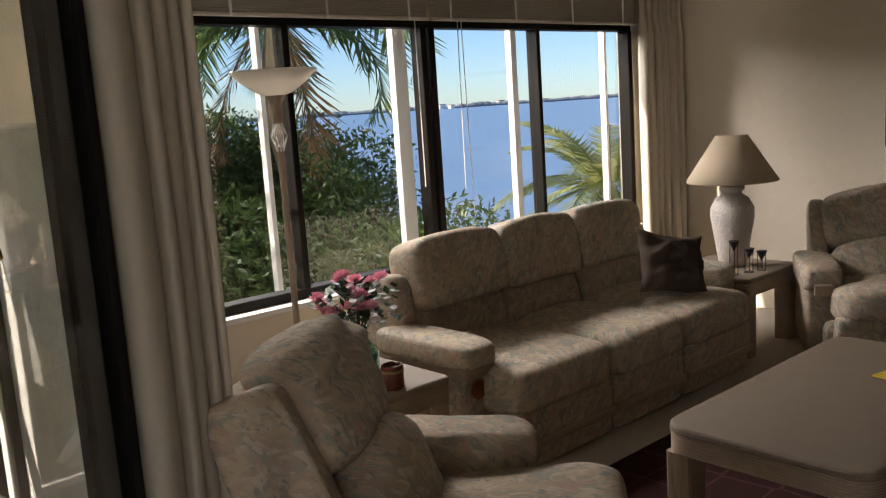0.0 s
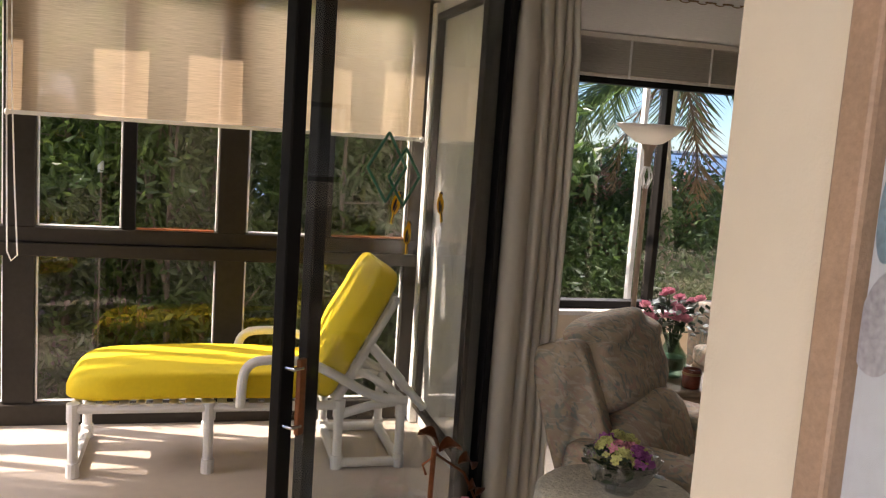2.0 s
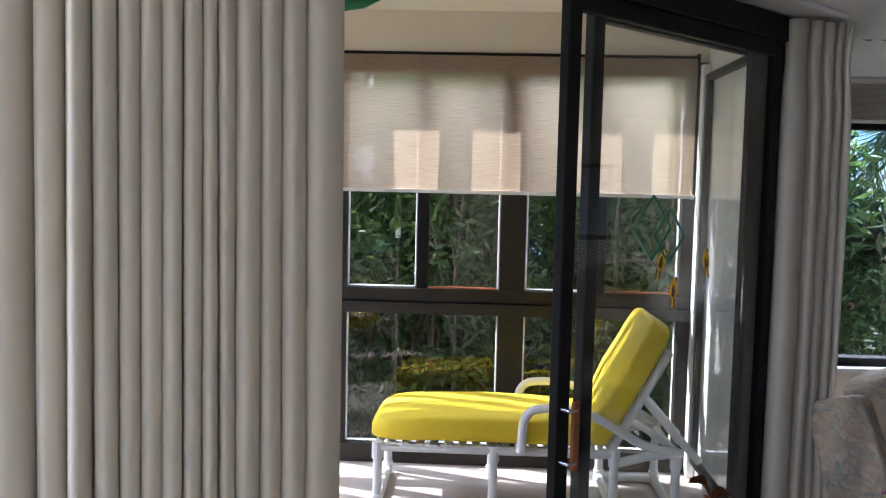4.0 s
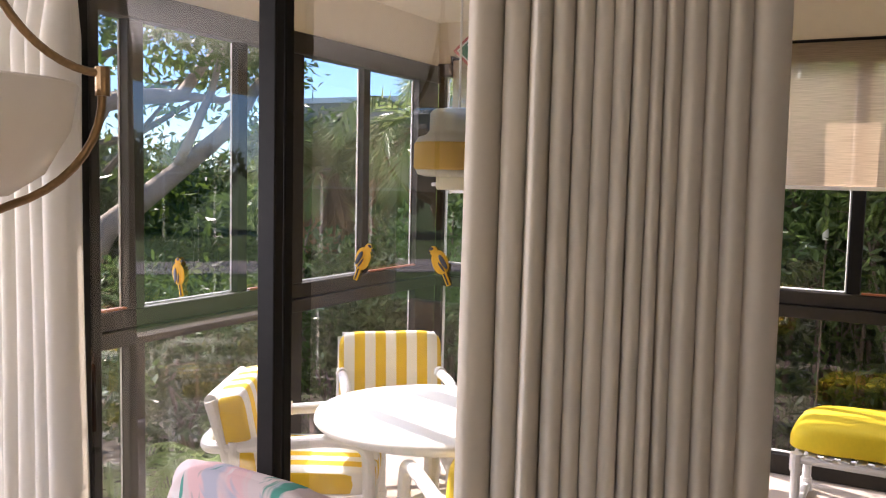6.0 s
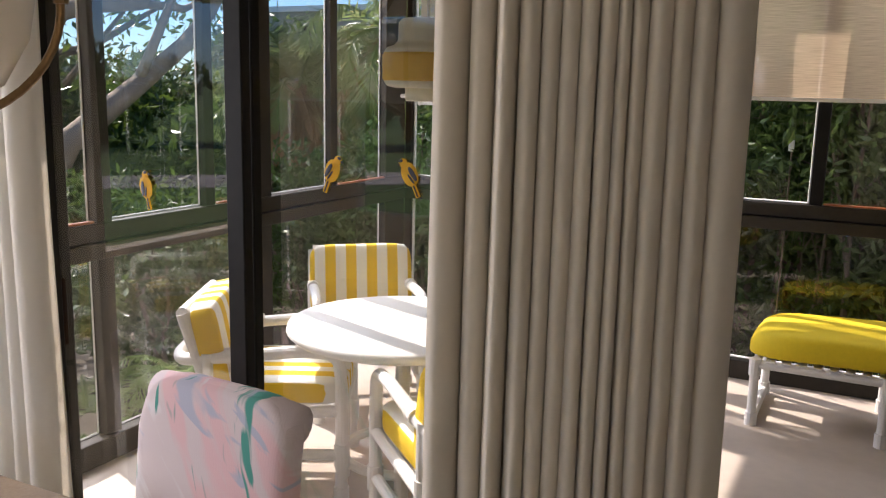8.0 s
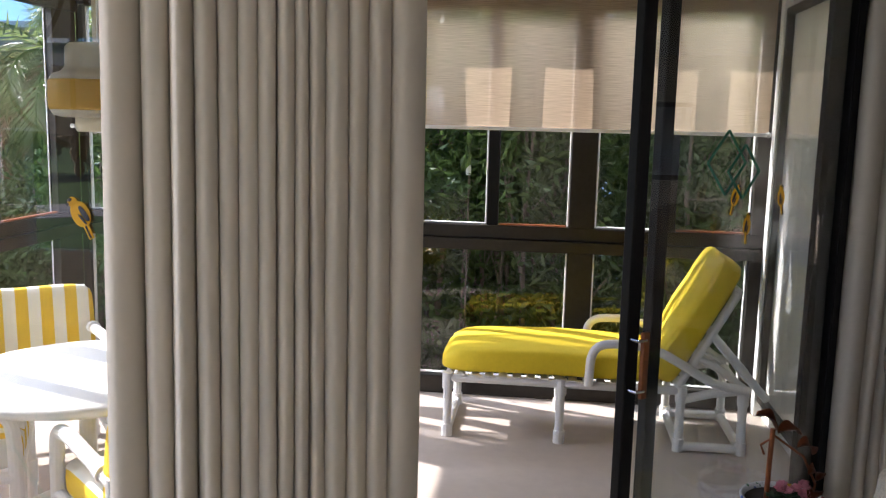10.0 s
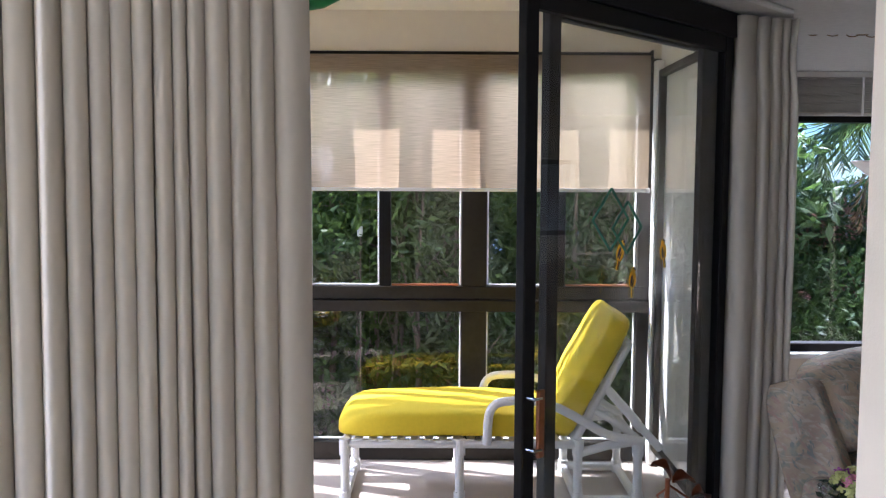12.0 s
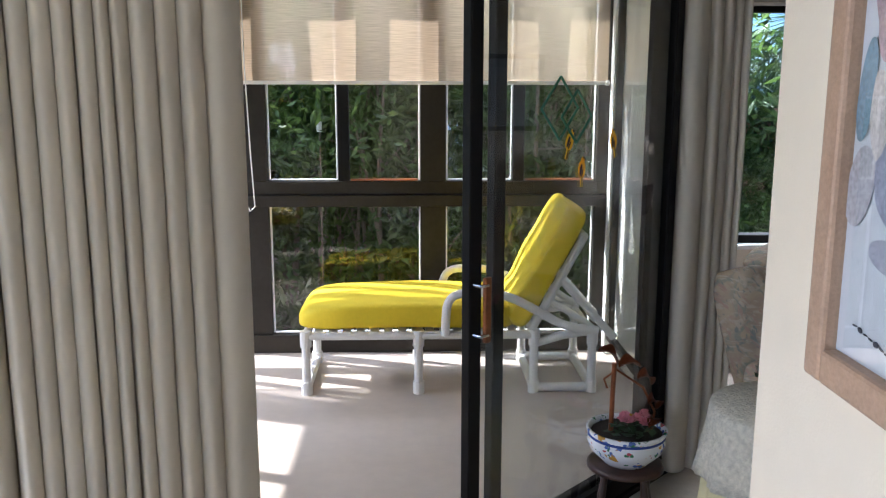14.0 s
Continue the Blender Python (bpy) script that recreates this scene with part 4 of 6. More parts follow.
part("foot_ring", tube(arc((0, 0, 0.12), 0.26, 0, 345, 24, (1, 0, 0), (0, 1, 0)), 0.022, 8, closed=True), M_TABLE, tb)
M_PEND1 = mat("frosted_white_shade", (0.86, 0.82, 0.68), 0.4, trans=0.6)
M_PEND2 = mat("yellow_shade_band", (0.90, 0.60, 0.10), 0.4, trans=0.6)
pd = thing("pendant_lamp", "tiered yellow and white pendant lamp over the table", "pendant lamp", pose(-2.03, 2.8, 0))
flute = lambda a, z: 0.012 * math.cos(a * 16)  # noqa: E731
part("upper_shade", lathe([(0.02, 1.97), (0.105, 1.965), (0.118, 1.95), (0.12, 1.88), (0.135, 1.862), (0.165, 1.852), (0.178, 1.83)], 64, wobble=flute), M_PEND1, pd, "cream white upper tier", True)
part("band", lathe([(0.178, 1.83), (0.182, 1.82), (0.182, 1.73), (0.176, 1.72)], 64, wobble=flute), M_PEND2, pd, "yellow lower tier", True)
part("rim", lathe([(0.176, 1.72), (0.165, 1.70), (0.13, 1.692)], 64), M_PEND1, pd, "", True)
part("cord", tube([(0, 0, 1.96), (0, 0, LZ)], 0.005, 8), M_WHITE, pd)
part("crossbar", tube([(-0.12, 0, 1.66), (0.12, 0, 1.66)], 0.008, 8), M_WHITE, pd)
part("diffuser", lathe([(0.09, 1.70), (0.09, 1.65), (0.085, 1.64), (0.0, 1.64)], 32), M_PEND1, pd, "", True)


# ---- curtains ----
def drape_bm(a, b, grooves, depth, z0, z1, flare=0.04, thick=0.007, pinch=0.0, bow=0.0, seed=0):
    """Heavy cloth in round pipe folds between the grooves (shares of its width from a to b); each fold leans over the groove before it."""
    rd = random.Random(seed)
    a, b = Vector((*a, 0)), Vector((*b, 0))
    d = (b - a).normalized()
    nrm, wide = Vector((d.y, -d.x, 0)), (b - a).length
    sect = []
    for g0, g1 in zip(grooves, grooves[1:]):
        c, rx = (g0 + g1) / 2 * wide, (g1 - g0) / 2 * wide
        ry = depth * min(1.35, 0.45 + 0.55 * rx / (wide / (len(grooves) - 1) / 2)) * rd.uniform(0.7, 1.25)
        lap, tilt = rd.uniform(0.08, 0.28), rd.uniform(-0.60, -0.15)
        sway = rd.uniform(-1, 1), rd.uniform(0, 6.3)
        for k in range(15):
            an = math.pi * (1.06 - 1.16 * k / 14)
            sa = math.copysign(abs(math.sin(an)) ** 0.85, math.sin(an))
            sect.append((c, rx * (math.cos(an) * 1.04 + lap * max(0.0, sa) * (math.cos(an) - 1) * 0.5), ry * sa * (1 + tilt * math.cos(an)), sway))
        sect.append((g1 * wide, 0.0, -depth * 0.9, sway))
    levels = [z0 + (z1 - z0) * t for t in (0, 0.012, 0.08, 0.17, 0.26, 0.35, 0.44, 0.53, 0.62, 0.71, 0.80, 0.86, 0.905, 0.93, 0.955, 0.98, 1.0)]
    bm = bmesh.new()
    grids = []
    for side in (0, 1):
        grid = []
        for z in levels:
            t = (z - z0) / (z1 - z0)
            nip = 1.0
            if pinch and t > 0.86:
                nip = 1 - pinch * min(1.0, (t - 0.86) / 0.07) if t < 0.95 else 1 - pinch * (1 - (t - 0.95) / 0.05 * 0.75)
            row = []
            for c, u, v, (s1, s2) in sect:
                cc = wide / 2 + (c - wide / 2) * (1 + flare * (0.55 - t))
                cc += 0.006 * s1 * math.sin(2.4 * t + s2) * (1 - t)
                bulge = bow * (1 - (2 * c / wide - 1) ** 2)
                v2 = bulge + v * nip * (1 + 0.10 * s1 * math.sin(5.0 * t + s2)) + 0.004 * math.sin(7 * t + s2 + c * 9)
                row.append(bm.verts.new(a + d * (cc + u * (0.62 + 0.38 * nip)) + nrm * (v2 - side * thick) + Vector((0, 0, z))))
            grid.append(row)
        grids.append(grid)
    n = len(sect) - 1
    for side, g in enumerate(grids):
        for p, q in zip(g, g[1:]):
            for i in range(n):
                f = (p[i], p[i + 1], q[i + 1], q[i])
                bm.faces.new(f if not side else f[::-1])
    for r in (0, -1):
        for i in range(n):
            bm.faces.new((grids[0][r][i], grids[0][r][i + 1], grids[1][r][i + 1], grids[1][r][i]))
    for c in (0, -1):
        for k in range(len(levels) - 1):
            bm.faces.new((grids[0][k][c], grids[0][k + 1][c], grids[1][k + 1][c], grids[1][k][c]))
    return bm


def curtain(label, *args, material=None, **kw):
    return tagged(ob_from("curtain", drape_bm(*args, **kw), material or M_DRAPE, smooth=True), label, "curtain", "linen curtains")


def even_folds(n, seed):
    rd = random.Random(seed)
    w = [rd.uniform(0.65, 1.35) for _ in range(n)]
    return [sum(w[:k]) / sum(w) for k in range(n + 1)]


curtain("heavy pleated off-white linen curtain drawn together", (-1.168, 1.196), (-0.605, 1.495),
        [0.0, 0.11, 0.187, 0.255, 0.318, 0.378, 0.436, 0.492, 0.545, 0.59, 0.645, 0.718, 0.79, 0.868, 1.0], 0.048, 0.03, 2.385, flare=0.05, bow=0.075, seed=4)
curtain("pleated off-white linen curtain at the door jamb", (0.835, 3.165), (1.12, 3.25), [0.0, 0.36, 0.58, 0.76, 0.90, 1.0], 0.045, 0.03, 2.385, pinch=0.6, seed=7)
curtain("bright white curtain gathered beside the glass doors", (-3.40, 1.27), (-2.44, 1.27), even_folds(15, 9), 0.036, 0.03, 2.385, pinch=0.6, seed=9, material=M_SHEER)
curtain("off-white curtain beside the bay window", (5.46, 4.90), (6.0, 4.90), even_folds(8, 12), 0.045, 0.03, 2.385, pinch=0.5, seed=12)

# ---- living room materials ----
def floral(name, base, tones, scale=5.0, warp=2.0, bump=0.35, stretch=2.6):
    """Upholstery print: soft brush-like patches of several tones over the base, and a ribbed weave."""
    m = bpy.data.materials.new(name)
    m.use_nodes = True
    nt = m.node_tree
    b = nt.nodes["Principled BSDF"]
    b.inputs["Roughness"].default_value, b.inputs["Specular IOR Level"].default_value = 0.9, 0.15
    tc = nt.nodes.new("ShaderNodeTexCoord")
    last = nt.nodes.new("ShaderNodeRGB")
    last.outputs[0].default_value = (*base, 1)
    out = last.outputs[0]
    for i, (c, lo, hi, k) in enumerate(tones):
        mp, n, r, mx = nt.nodes.new("ShaderNodeMapping"), nt.nodes.new("ShaderNodeTexNoise"), nt.nodes.new("ShaderNodeMapRange"), nt.nodes.new("ShaderNodeMix")
        mp.vector_type = "TEXTURE"
        mp.inputs["Rotation"].default_value = (0.25 * i, 0.75 + 0.35 * (i % 3 - 1), 0.5 - 0.3 * i)
        mp.inputs["Scale"].default_value = (1.0 / stretch, 1.0, 1.0)
        mp.inputs["Location"].default_value = (3.1 * i, 1.7 * i, 0.3)
        n.inputs["Scale"].default_value, n.inputs["Detail"].default_value, n.inputs["Distortion"].default_value = scale * k, 3, warp
        r.inputs["From Min"].default_value, r.inputs["From Max"].default_value = lo, hi
        mx.data_type = "RGBA"
        mx.inputs[7].default_value = (*c, 1)
        nt.links.new(tc.outputs["Object"], mp.inputs[0])
        nt.links.new(mp.outputs[0], n.inputs["Vector"])
        nt.links.new(n.outputs["Fac"], r.inputs[0])
        nt.links.new(r.outputs[0], mx.inputs[0])
        nt.links.new(out, mx.inputs[6])
        out = mx.outputs[2]
    nt.links.new(out, b.inputs["Base Color"])
    wv, bp = nt.nodes.new("ShaderNodeTexWave"), nt.nodes.new("ShaderNodeBump")
    wv.inputs["Scale"].default_value, wv.inputs["Distortion"].default_value, wv.inputs["Detail"].default_value = 45, 6, 3
    bp.inputs["Strength"].default_value, bp.inputs["Distance"].default_value = bump, 0.004
    nt.links.new(tc.outputs["Object"], wv.inputs["Vector"])
    nt.links.new(wv.outputs["Fac"], bp.inputs["Height"])
    nt.links.new(bp.outputs[0], b.inputs["Normal"])
    return m


M_SOFA = floral("pastel_floral_upholstery", (0.47, 0.38, 0.265), [((0.40, 0.31, 0.235), 0.46, 0.62, 0.5), ((0.31, 0.315, 0.25), 0.50, 0.62, 0.8), ((0.50, 0.43, 0.335), 0.52, 0.62, 1.0), ((0.25, 0.265, 0.235), 0.57, 0.64, 1.2), ((0.43, 0.30, 0.24), 0.58, 0.66, 0.9)], 7.5, 2.6, 0.14, 2.2)
M_PASTEL = floral("pink_teal_print", (0.58, 0.50, 0.49), [((0.64, 0.43, 0.43), 0.48, 0.58, 0.6), ((0.64, 0.60, 0.59), 0.54, 0.60, 0.8), ((0.40, 0.41, 0.48), 0.59, 0.64, 1.1), ((0.07, 0.27, 0.22), 0.585, 0.62, 0.9)], 2.6, 1.0, 0.1, 5.5)
M_PICKLED = mat("pickled_oak", (0.41, 0.31, 0.22), 0.5, noise_scale=14, amount=0.2, bump=0.2, bump_scale=60)
M_LINENTOP = mat("textured_table_top", (0.25, 0.195, 0.14), 0.55, noise_scale=20, amount=0.12, bump=0.5, bump_scale=200)
M_SHADECLOTH = mat("cream_lampshade", (0.66, 0.54, 0.38), 0.85, noise_scale=8, amount=0.05, bump=0.2, bump_scale=300, trans=0.3)
M_CERAMIC = mat("woven_white_ceramic", (0.62, 0.56, 0.50), 0.5, noise_scale=10, amount=0.1, bump=0.8, bump_scale=55)
M_BLACK = mat("black_iron", (0.012, 0.011, 0.012), 0.45)
M_DARKCUSH = mat("dark_brown_velvet", (0.095, 0.068, 0.052), 0.85, noise_scale=6, amount=0.4, bump=0.3, bump_scale=90, spec=0.2)
M_BRASS = mat("aged_brass", (0.30, 0.19, 0.09), 0.32, metal=0.9, noise_scale=9, amount=0.3)
M_MILK = mat("milk_glass", (0.84, 0.79, 0.70), 0.25, noise_scale=2, amount=0.05, trans=0.45)
M_PINK = mat("pink_silk_petals", (0.84, 0.34, 0.42), 0.7, noise_scale=12, amount=0.35, trans=0.2)
M_PURPLE = mat("purple_petals", (0.42, 0.12, 0.36), 0.7, noise_scale=12, amount=0.35, trans=0.2)
M_LIME = mat("lime_petals", (0.60, 0.62, 0.22), 0.7, noise_scale=12, amount=0.25, trans=0.2)
M_STEM = mat("dark_green_foliage", (0.03, 0.07, 0.02), 0.5, noise_scale=9, amount=0.4)
M_LACE = mat("cream_lace_cloth", (0.86, 0.81, 0.67), 0.9, noise_scale=55, amount=0.4, bump=1.0, bump_scale=70, trans=0.15, spec=0.1)
M_SKIRT = mat("pale_yellow_underskirt", (0.78, 0.71, 0.42), 0.9, noise_scale=4, amount=0.06, trans=0.15, spec=0.1)
M_DARKWOOD = mat("dark_walnut", (0.055, 0.025, 0.015), 0.4, noise_scale=14, amount=0.5)
M_COPPER = mat("burnished_copper", (0.30, 0.11, 0.05), 0.35, metal=0.85, noise_scale=8, amount=0.4)
M_OAK = mat("light_oak_frame", (0.42, 0.28, 0.19), 0.5, noise_scale=18, amount=0.25, bump=0.2, bump_scale=70)
M_VASE = glass_mat("green_glass_vase", (0.62, 0.78, 0.68), 0.10, 0.6)
M_CRYSTAL = glass_mat("cut_crystal", (0.88, 0.90, 0.90), 0.22, 0.7)
M_AMBER = mat("amber_candle_glass", (0.16, 0.035, 0.018), 0.15, noise_scale=8, amount=0.4)
M_SLAT = mat("white_blind_slat", (0.62, 0.58, 0.52), 0.45, noise_scale=3, amount=0.05)
M_EARTH = mat("dark_soil", (0.04, 0.03, 0.022), 0.95, noise_scale=20, amount=0.5, bump=0.6)


def rug_material():
    m = mat("oxblood_rug", (0.055, 0.022, 0.019), 0.95, noise_scale=9, amount=0.4, bump=0.5, bump_scale=300, spec=0.1)
    nt = m.node_tree
    b, tc = nt.nodes["Principled BSDF"], nt.nodes["Texture Coordinate"]
    vo, gt, mx = nt.nodes.new("ShaderNodeTexVoronoi"), nt.nodes.new("ShaderNodeMapRange"), nt.nodes.new("ShaderNodeMix")
    vo.feature = "DISTANCE_TO_EDGE"
    vo.inputs["Scale"].default_value, vo.inputs["Randomness"].default_value = 4.2, 0.12
    gt.inputs["From Min"].default_value, gt.inputs["From Max"].default_value = 0.02, 0.04
    mx.data_type = "RGBA"
    mx.inputs[6].default_value = (0.085, 0.04, 0.034, 1)
    src = b.inputs["Base Color"].links[0].from_socket
    nt.links.new(tc.outputs["Object"], vo.inputs["Vector"])
    nt.links.new(vo.outputs["Distance"], gt.inputs[0])
    nt.links.new(gt.outputs[0], mx.inputs[0])
    nt.links.new(src, mx.inputs[7])
    nt.links.new(mx.outputs[2], b.inputs["Base Color"])
    return m


# ---- living room: seating ----
def plump(seed, folds=0.012):
    """Gathers at a cushion's ends and soft random folds across its face."""
    def f(p):
        q = Vector((p.x * 5 + seed * 3.7, p.y * 4, p.z * 7 + seed))
        w = noise.noise(q) + 0.6 * noise.noise(q * 2.7)
        return p + Vector((0, w * folds, w * folds * 0.8))
    return f


def sofa():
    t = thing("sofa", "three-seat reclining sofa in pastel floral fabric", "sofa", pose(3.66, 4.13, 0))
    sw = 0.615
    part("base", box(-0.92, 0.92, -0.40, 0.38, 0.03, 0.28, 0.04), M_SOFA, t)
    for i in (-1, 0, 1):
        x = i * sw
        wide = 0.09 if i else 0.0
        cx, w = x + i * wide / 2, sw + wide
        ft = part("footrest", pillow(cx, -0.42, 0.205, w - 0.004, 0.16, 0.20, 0.22, 16, 0.015, 6, i + 3, tuft=plump(i + 2, 0.005)), M_SOFA, t, smooth=True)
        part("kick_panel", pillow(cx, -0.415, 0.075, w - 0.004, 0.14, 0.115, 0.22, 14, 0.01, 6, i + 5), M_SOFA, ft, smooth=True)
        part("wood_strip", box(cx - w / 2 + 0.008, cx + w / 2 - 0.008, -0.514, -0.47, 0.118, 0.160, 0.010), M_PICKLED, ft, "pickled oak strip")
        nose = (lambda k: lambda p: plump(k + 30, 0.007)(Vector((p.x + (k * 0.045 + p.x * 0.15 if k and p.y < -0.14 and p.x * k > 0.1 else 0), p.y, p.z + 0.022 * math.cos(p.x * 4.5)))))(i)
        part("seat_cushion", pillow(x, -0.13, 0.37, sw + 0.014, 0.82, 0.23, 0.36, 24, 0.02, 5, i + 8, tuft=nose), M_SOFA, t, smooth=True)
        tilt = pose(x, 0.24, 0.42, -13)
        arch = (lambda k: lambda p: plump(k + 12)(p + Vector((0, 0, 0.016 * math.cos(p.x * 4.6)))))(i)
        part("lumbar_cushion", pillow(0, 0.02, 0.12, sw + 0.016, 0.22, 0.34, 0.36, 24, 0.02, 6, i + 12, m=tilt, tuft=arch), M_SOFA, t, smooth=True)
        part("head_cushion", pillow(0, -0.03, 0.385, sw + 0.014, 0.29, 0.37, 0.36, 26, 0.02, 6, i + 15, m=tilt, tuft=arch), M_SOFA, t, smooth=True)
    part("back", box(-0.95, 0.95, 0.28, 0.46, 0.05, 0.84, 0.07, m=pose(0, 0.0, 0, -4), seg=4), M_SOFA, t, smooth=True)
    for s in (-1, 1):
        x = s * 1.035
        ar = part("armrest", box(x - 0.085, x + 0.085, -0.29, 0.36, 0.04, 0.47, 0.025, seg=3), M_SOFA, t)
        part("arm_wood", box(x - 0.10, x + 0.10, -0.325, 0.30, 0.445, 0.505, 0.022, seg=3), M_PICKLED, ar, "pickled oak arm rail")
        part("arm_pad", pillow(x, -0.01, 0.545, 0.23, 0.68, 0.13, 0.42, 20, 0.02, 6, s + 20, tuft=plump(s + 21, 0.005)), M_SOFA, ar, smooth=True)
        part("wing", pillow(x * 0.955, 0.30, 0.60, 0.15, 0.30, 0.54, 0.42, 18, 0.02, 6, s + 24, m=pose(0, 0.0, 0.0, -6), tuft=plump(s + 27, 0.006)), M_SOFA, t, smooth=True)
        cup = part("cup_ring", lathe([(0.030, 0.0), (0.044, 0.0), (0.044, 0.012), (0.030, 0.012)], 24), M_ORANGE, ar, "round wooden cup ring")
        cup.matrix_basis = pose(x, -0.293, 0.39, 90)
        # flat black disc painting the shade inside the ring; no hollow is modelled
        hole = part("cup_well_shade", lathe([(0.0, 0.004), (0.031, 0.004)], 24), M_BLACK, ar)
        hole.matrix_basis = pose(x, -0.293, 0.39, 90)
    return t


sofa()


def recliner(m, label, width=0.95, wood=False, low=0.0):
    """Faces +y, its back at -y."""
    t = thing("recliner", label, "armchair", m, "floral recliners")
    h, s = width / 2, width - 0.44
    part("base", box(-h + 0.12, h - 0.12, -0.36, 0.32, 0.04, 0.26, 0.05), M_SOFA, t)
    part("footrest", pillow(0, 0.42, 0.20, s + 0.12, 0.18, 0.30, 0.30, 18, 0.02, 6, 31, tuft=plump(4, 0.006)), M_SOFA, t, smooth=True)
    crown = lambda p: plump(6, 0.010)(p + Vector((0, 0, 0.03 * math.cos(p.x * 4) + 0.03 * (p.y / 0.4))))  # noqa: E731
    part("seat_cushion", pillow(0, 0.13, 0.355, s + 0.12, 0.80, 0.22, 0.38, 26, 0.02, 5, 32, tuft=crown), M_SOFA, t, smooth=True)
    tilt = pose(0, -0.24, 0.38 - low, 20)
    hang = lambda p: plump(9, 0.012)(p + Vector((0, -0.02 * abs(p.x) / 0.3, 0.03 * math.cos(p.x * 5))))  # noqa: E731
    rolls = lambda p: plump(11, 0.013)(p + Vector((0, 0.016 * math.sin(p.z * 46 + 2.5 * p.x + 2 * math.sin(p.x * 7)) * (p.z > -0.05), 0.03 * math.cos(p.x * 4.2))))  # noqa: E731
    part("lumbar_cushion", pillow(0, 0.10, 0.10, s + 0.03, 0.30, 0.36, 0.56, 24, 0.03, 6, 33, m=tilt, tuft=hang), M_SOFA, t, smooth=True)
    part("head_cushion", pillow(0, 0.04, 0.435, s + 0.07, 0.30, 0.40, 0.56, 34, 0.03, 5, 34, m=tilt, tuft=rolls), M_SOFA, t, smooth=True)
    part("back_shell", pillow(0, -0.10, 0.13, s + 0.15, 0.15, 0.92, 0.20, 26, 0.008, 4, 36, m=tilt, tuft=plump(23, 0.004)), M_SOFA, t, smooth=True)
    for k in (-1, 1):
        x = k * (h - 0.12)
        part("wing", pillow(k * (s / 2 + 0.055), -0.04, 0.20, 0.10, 0.26, 0.80, 0.30, 22, 0.012, 6, 35 + k, m=tilt, tuft=plump(14 + k, 0.006)), M_SOFA, t, smooth=True)
        a = part("armrest", pillow(x, -0.07, 0.28, 0.19, 0.60, 0.50, 0.26, 20, 0.012, 5, 38 + k, tuft=plump(17 + k, 0.005)), M_SOFA, t, smooth=True)
        part("arm_pad", pillow(x, -0.05, 0.505, 0.235, 0.62, 0.17, 0.42, 22, 0.025, 6, 40 + k, tuft=plump(20 + k, 0.008)), M_SOFA, a, smooth=True)
        if wood:
            part("arm_wood", box(x - 0.05, x + 0.05, 0.23, 0.28, 0.41, 0.48, 0.01), M_PICKLED, a, "pickled oak arm block")
    return t


recliner(pose(1.65, 2.98, 0, 0, 0, -140.7), "plump recliner in pastel floral fabric by the sofa")
recliner(pose(5.42, 3.13, 0, 0, 0, 122), "recliner in pastel floral fabric by the wall", 1.08, True, 0.05)


def throw_pillow(m):
    """A soft square cushion with drawn-out corners and crumpled faces."""
    bm = bmesh.new()
    n = 22
    sides = []
    for sg in (-1, 1):
        g = []
        for j in range(n + 1):
            row = []
            for i in range(n + 1):
                x, z = 2 * i / n - 1, 2 * j / n - 1
                bow = 1 - 0.17 * (1 - z * z), 1 - 0.17 * (1 - x * x)
                th = ((1 - x * x) * (1 - z * z)) ** 0.45
                q = Vector((x * 2.2, sg * 3, z * 2.2))
                w = noise.noise(q * 1.3) + 0.6 * noise.noise(q * 3.1)
                row.append(bm.verts.new(m @ Vector((0.25 * x * bow[0], sg * (0.085 + 0.05 * w) * th, 0.195 * z * bow[1]))))
            g.append(row)
        sides.append(g)
    for g, sg in zip(sides, (-1, 1)):
        for a, b in zip(g, g[1:]):
            for i in range(n):
                q = (a[i], a[i + 1], b[i + 1], b[i])
                bm.faces.new(q if sg < 0 else q[::-1])
    bmesh.ops.remove_doubles(bm, verts=bm.verts, dist=1e-4)
    return bm


tagged(ob_from("throw_pillow", throw_pillow(pose(4.27, 3.90, 0.675, -22, 13, -18)), M_DARKCUSH, smooth=True), "dark brown crinkled throw pillow on the sofa", "pillow")

# ---- living room: rug and tables ----
tagged(ob_from("area_rug", box(2.15, 4.75, 1.15, 3.42, 0.004, 0.016, 0.004), rug_material()), "dark oxblood rug with faint lattice pattern", "rug")


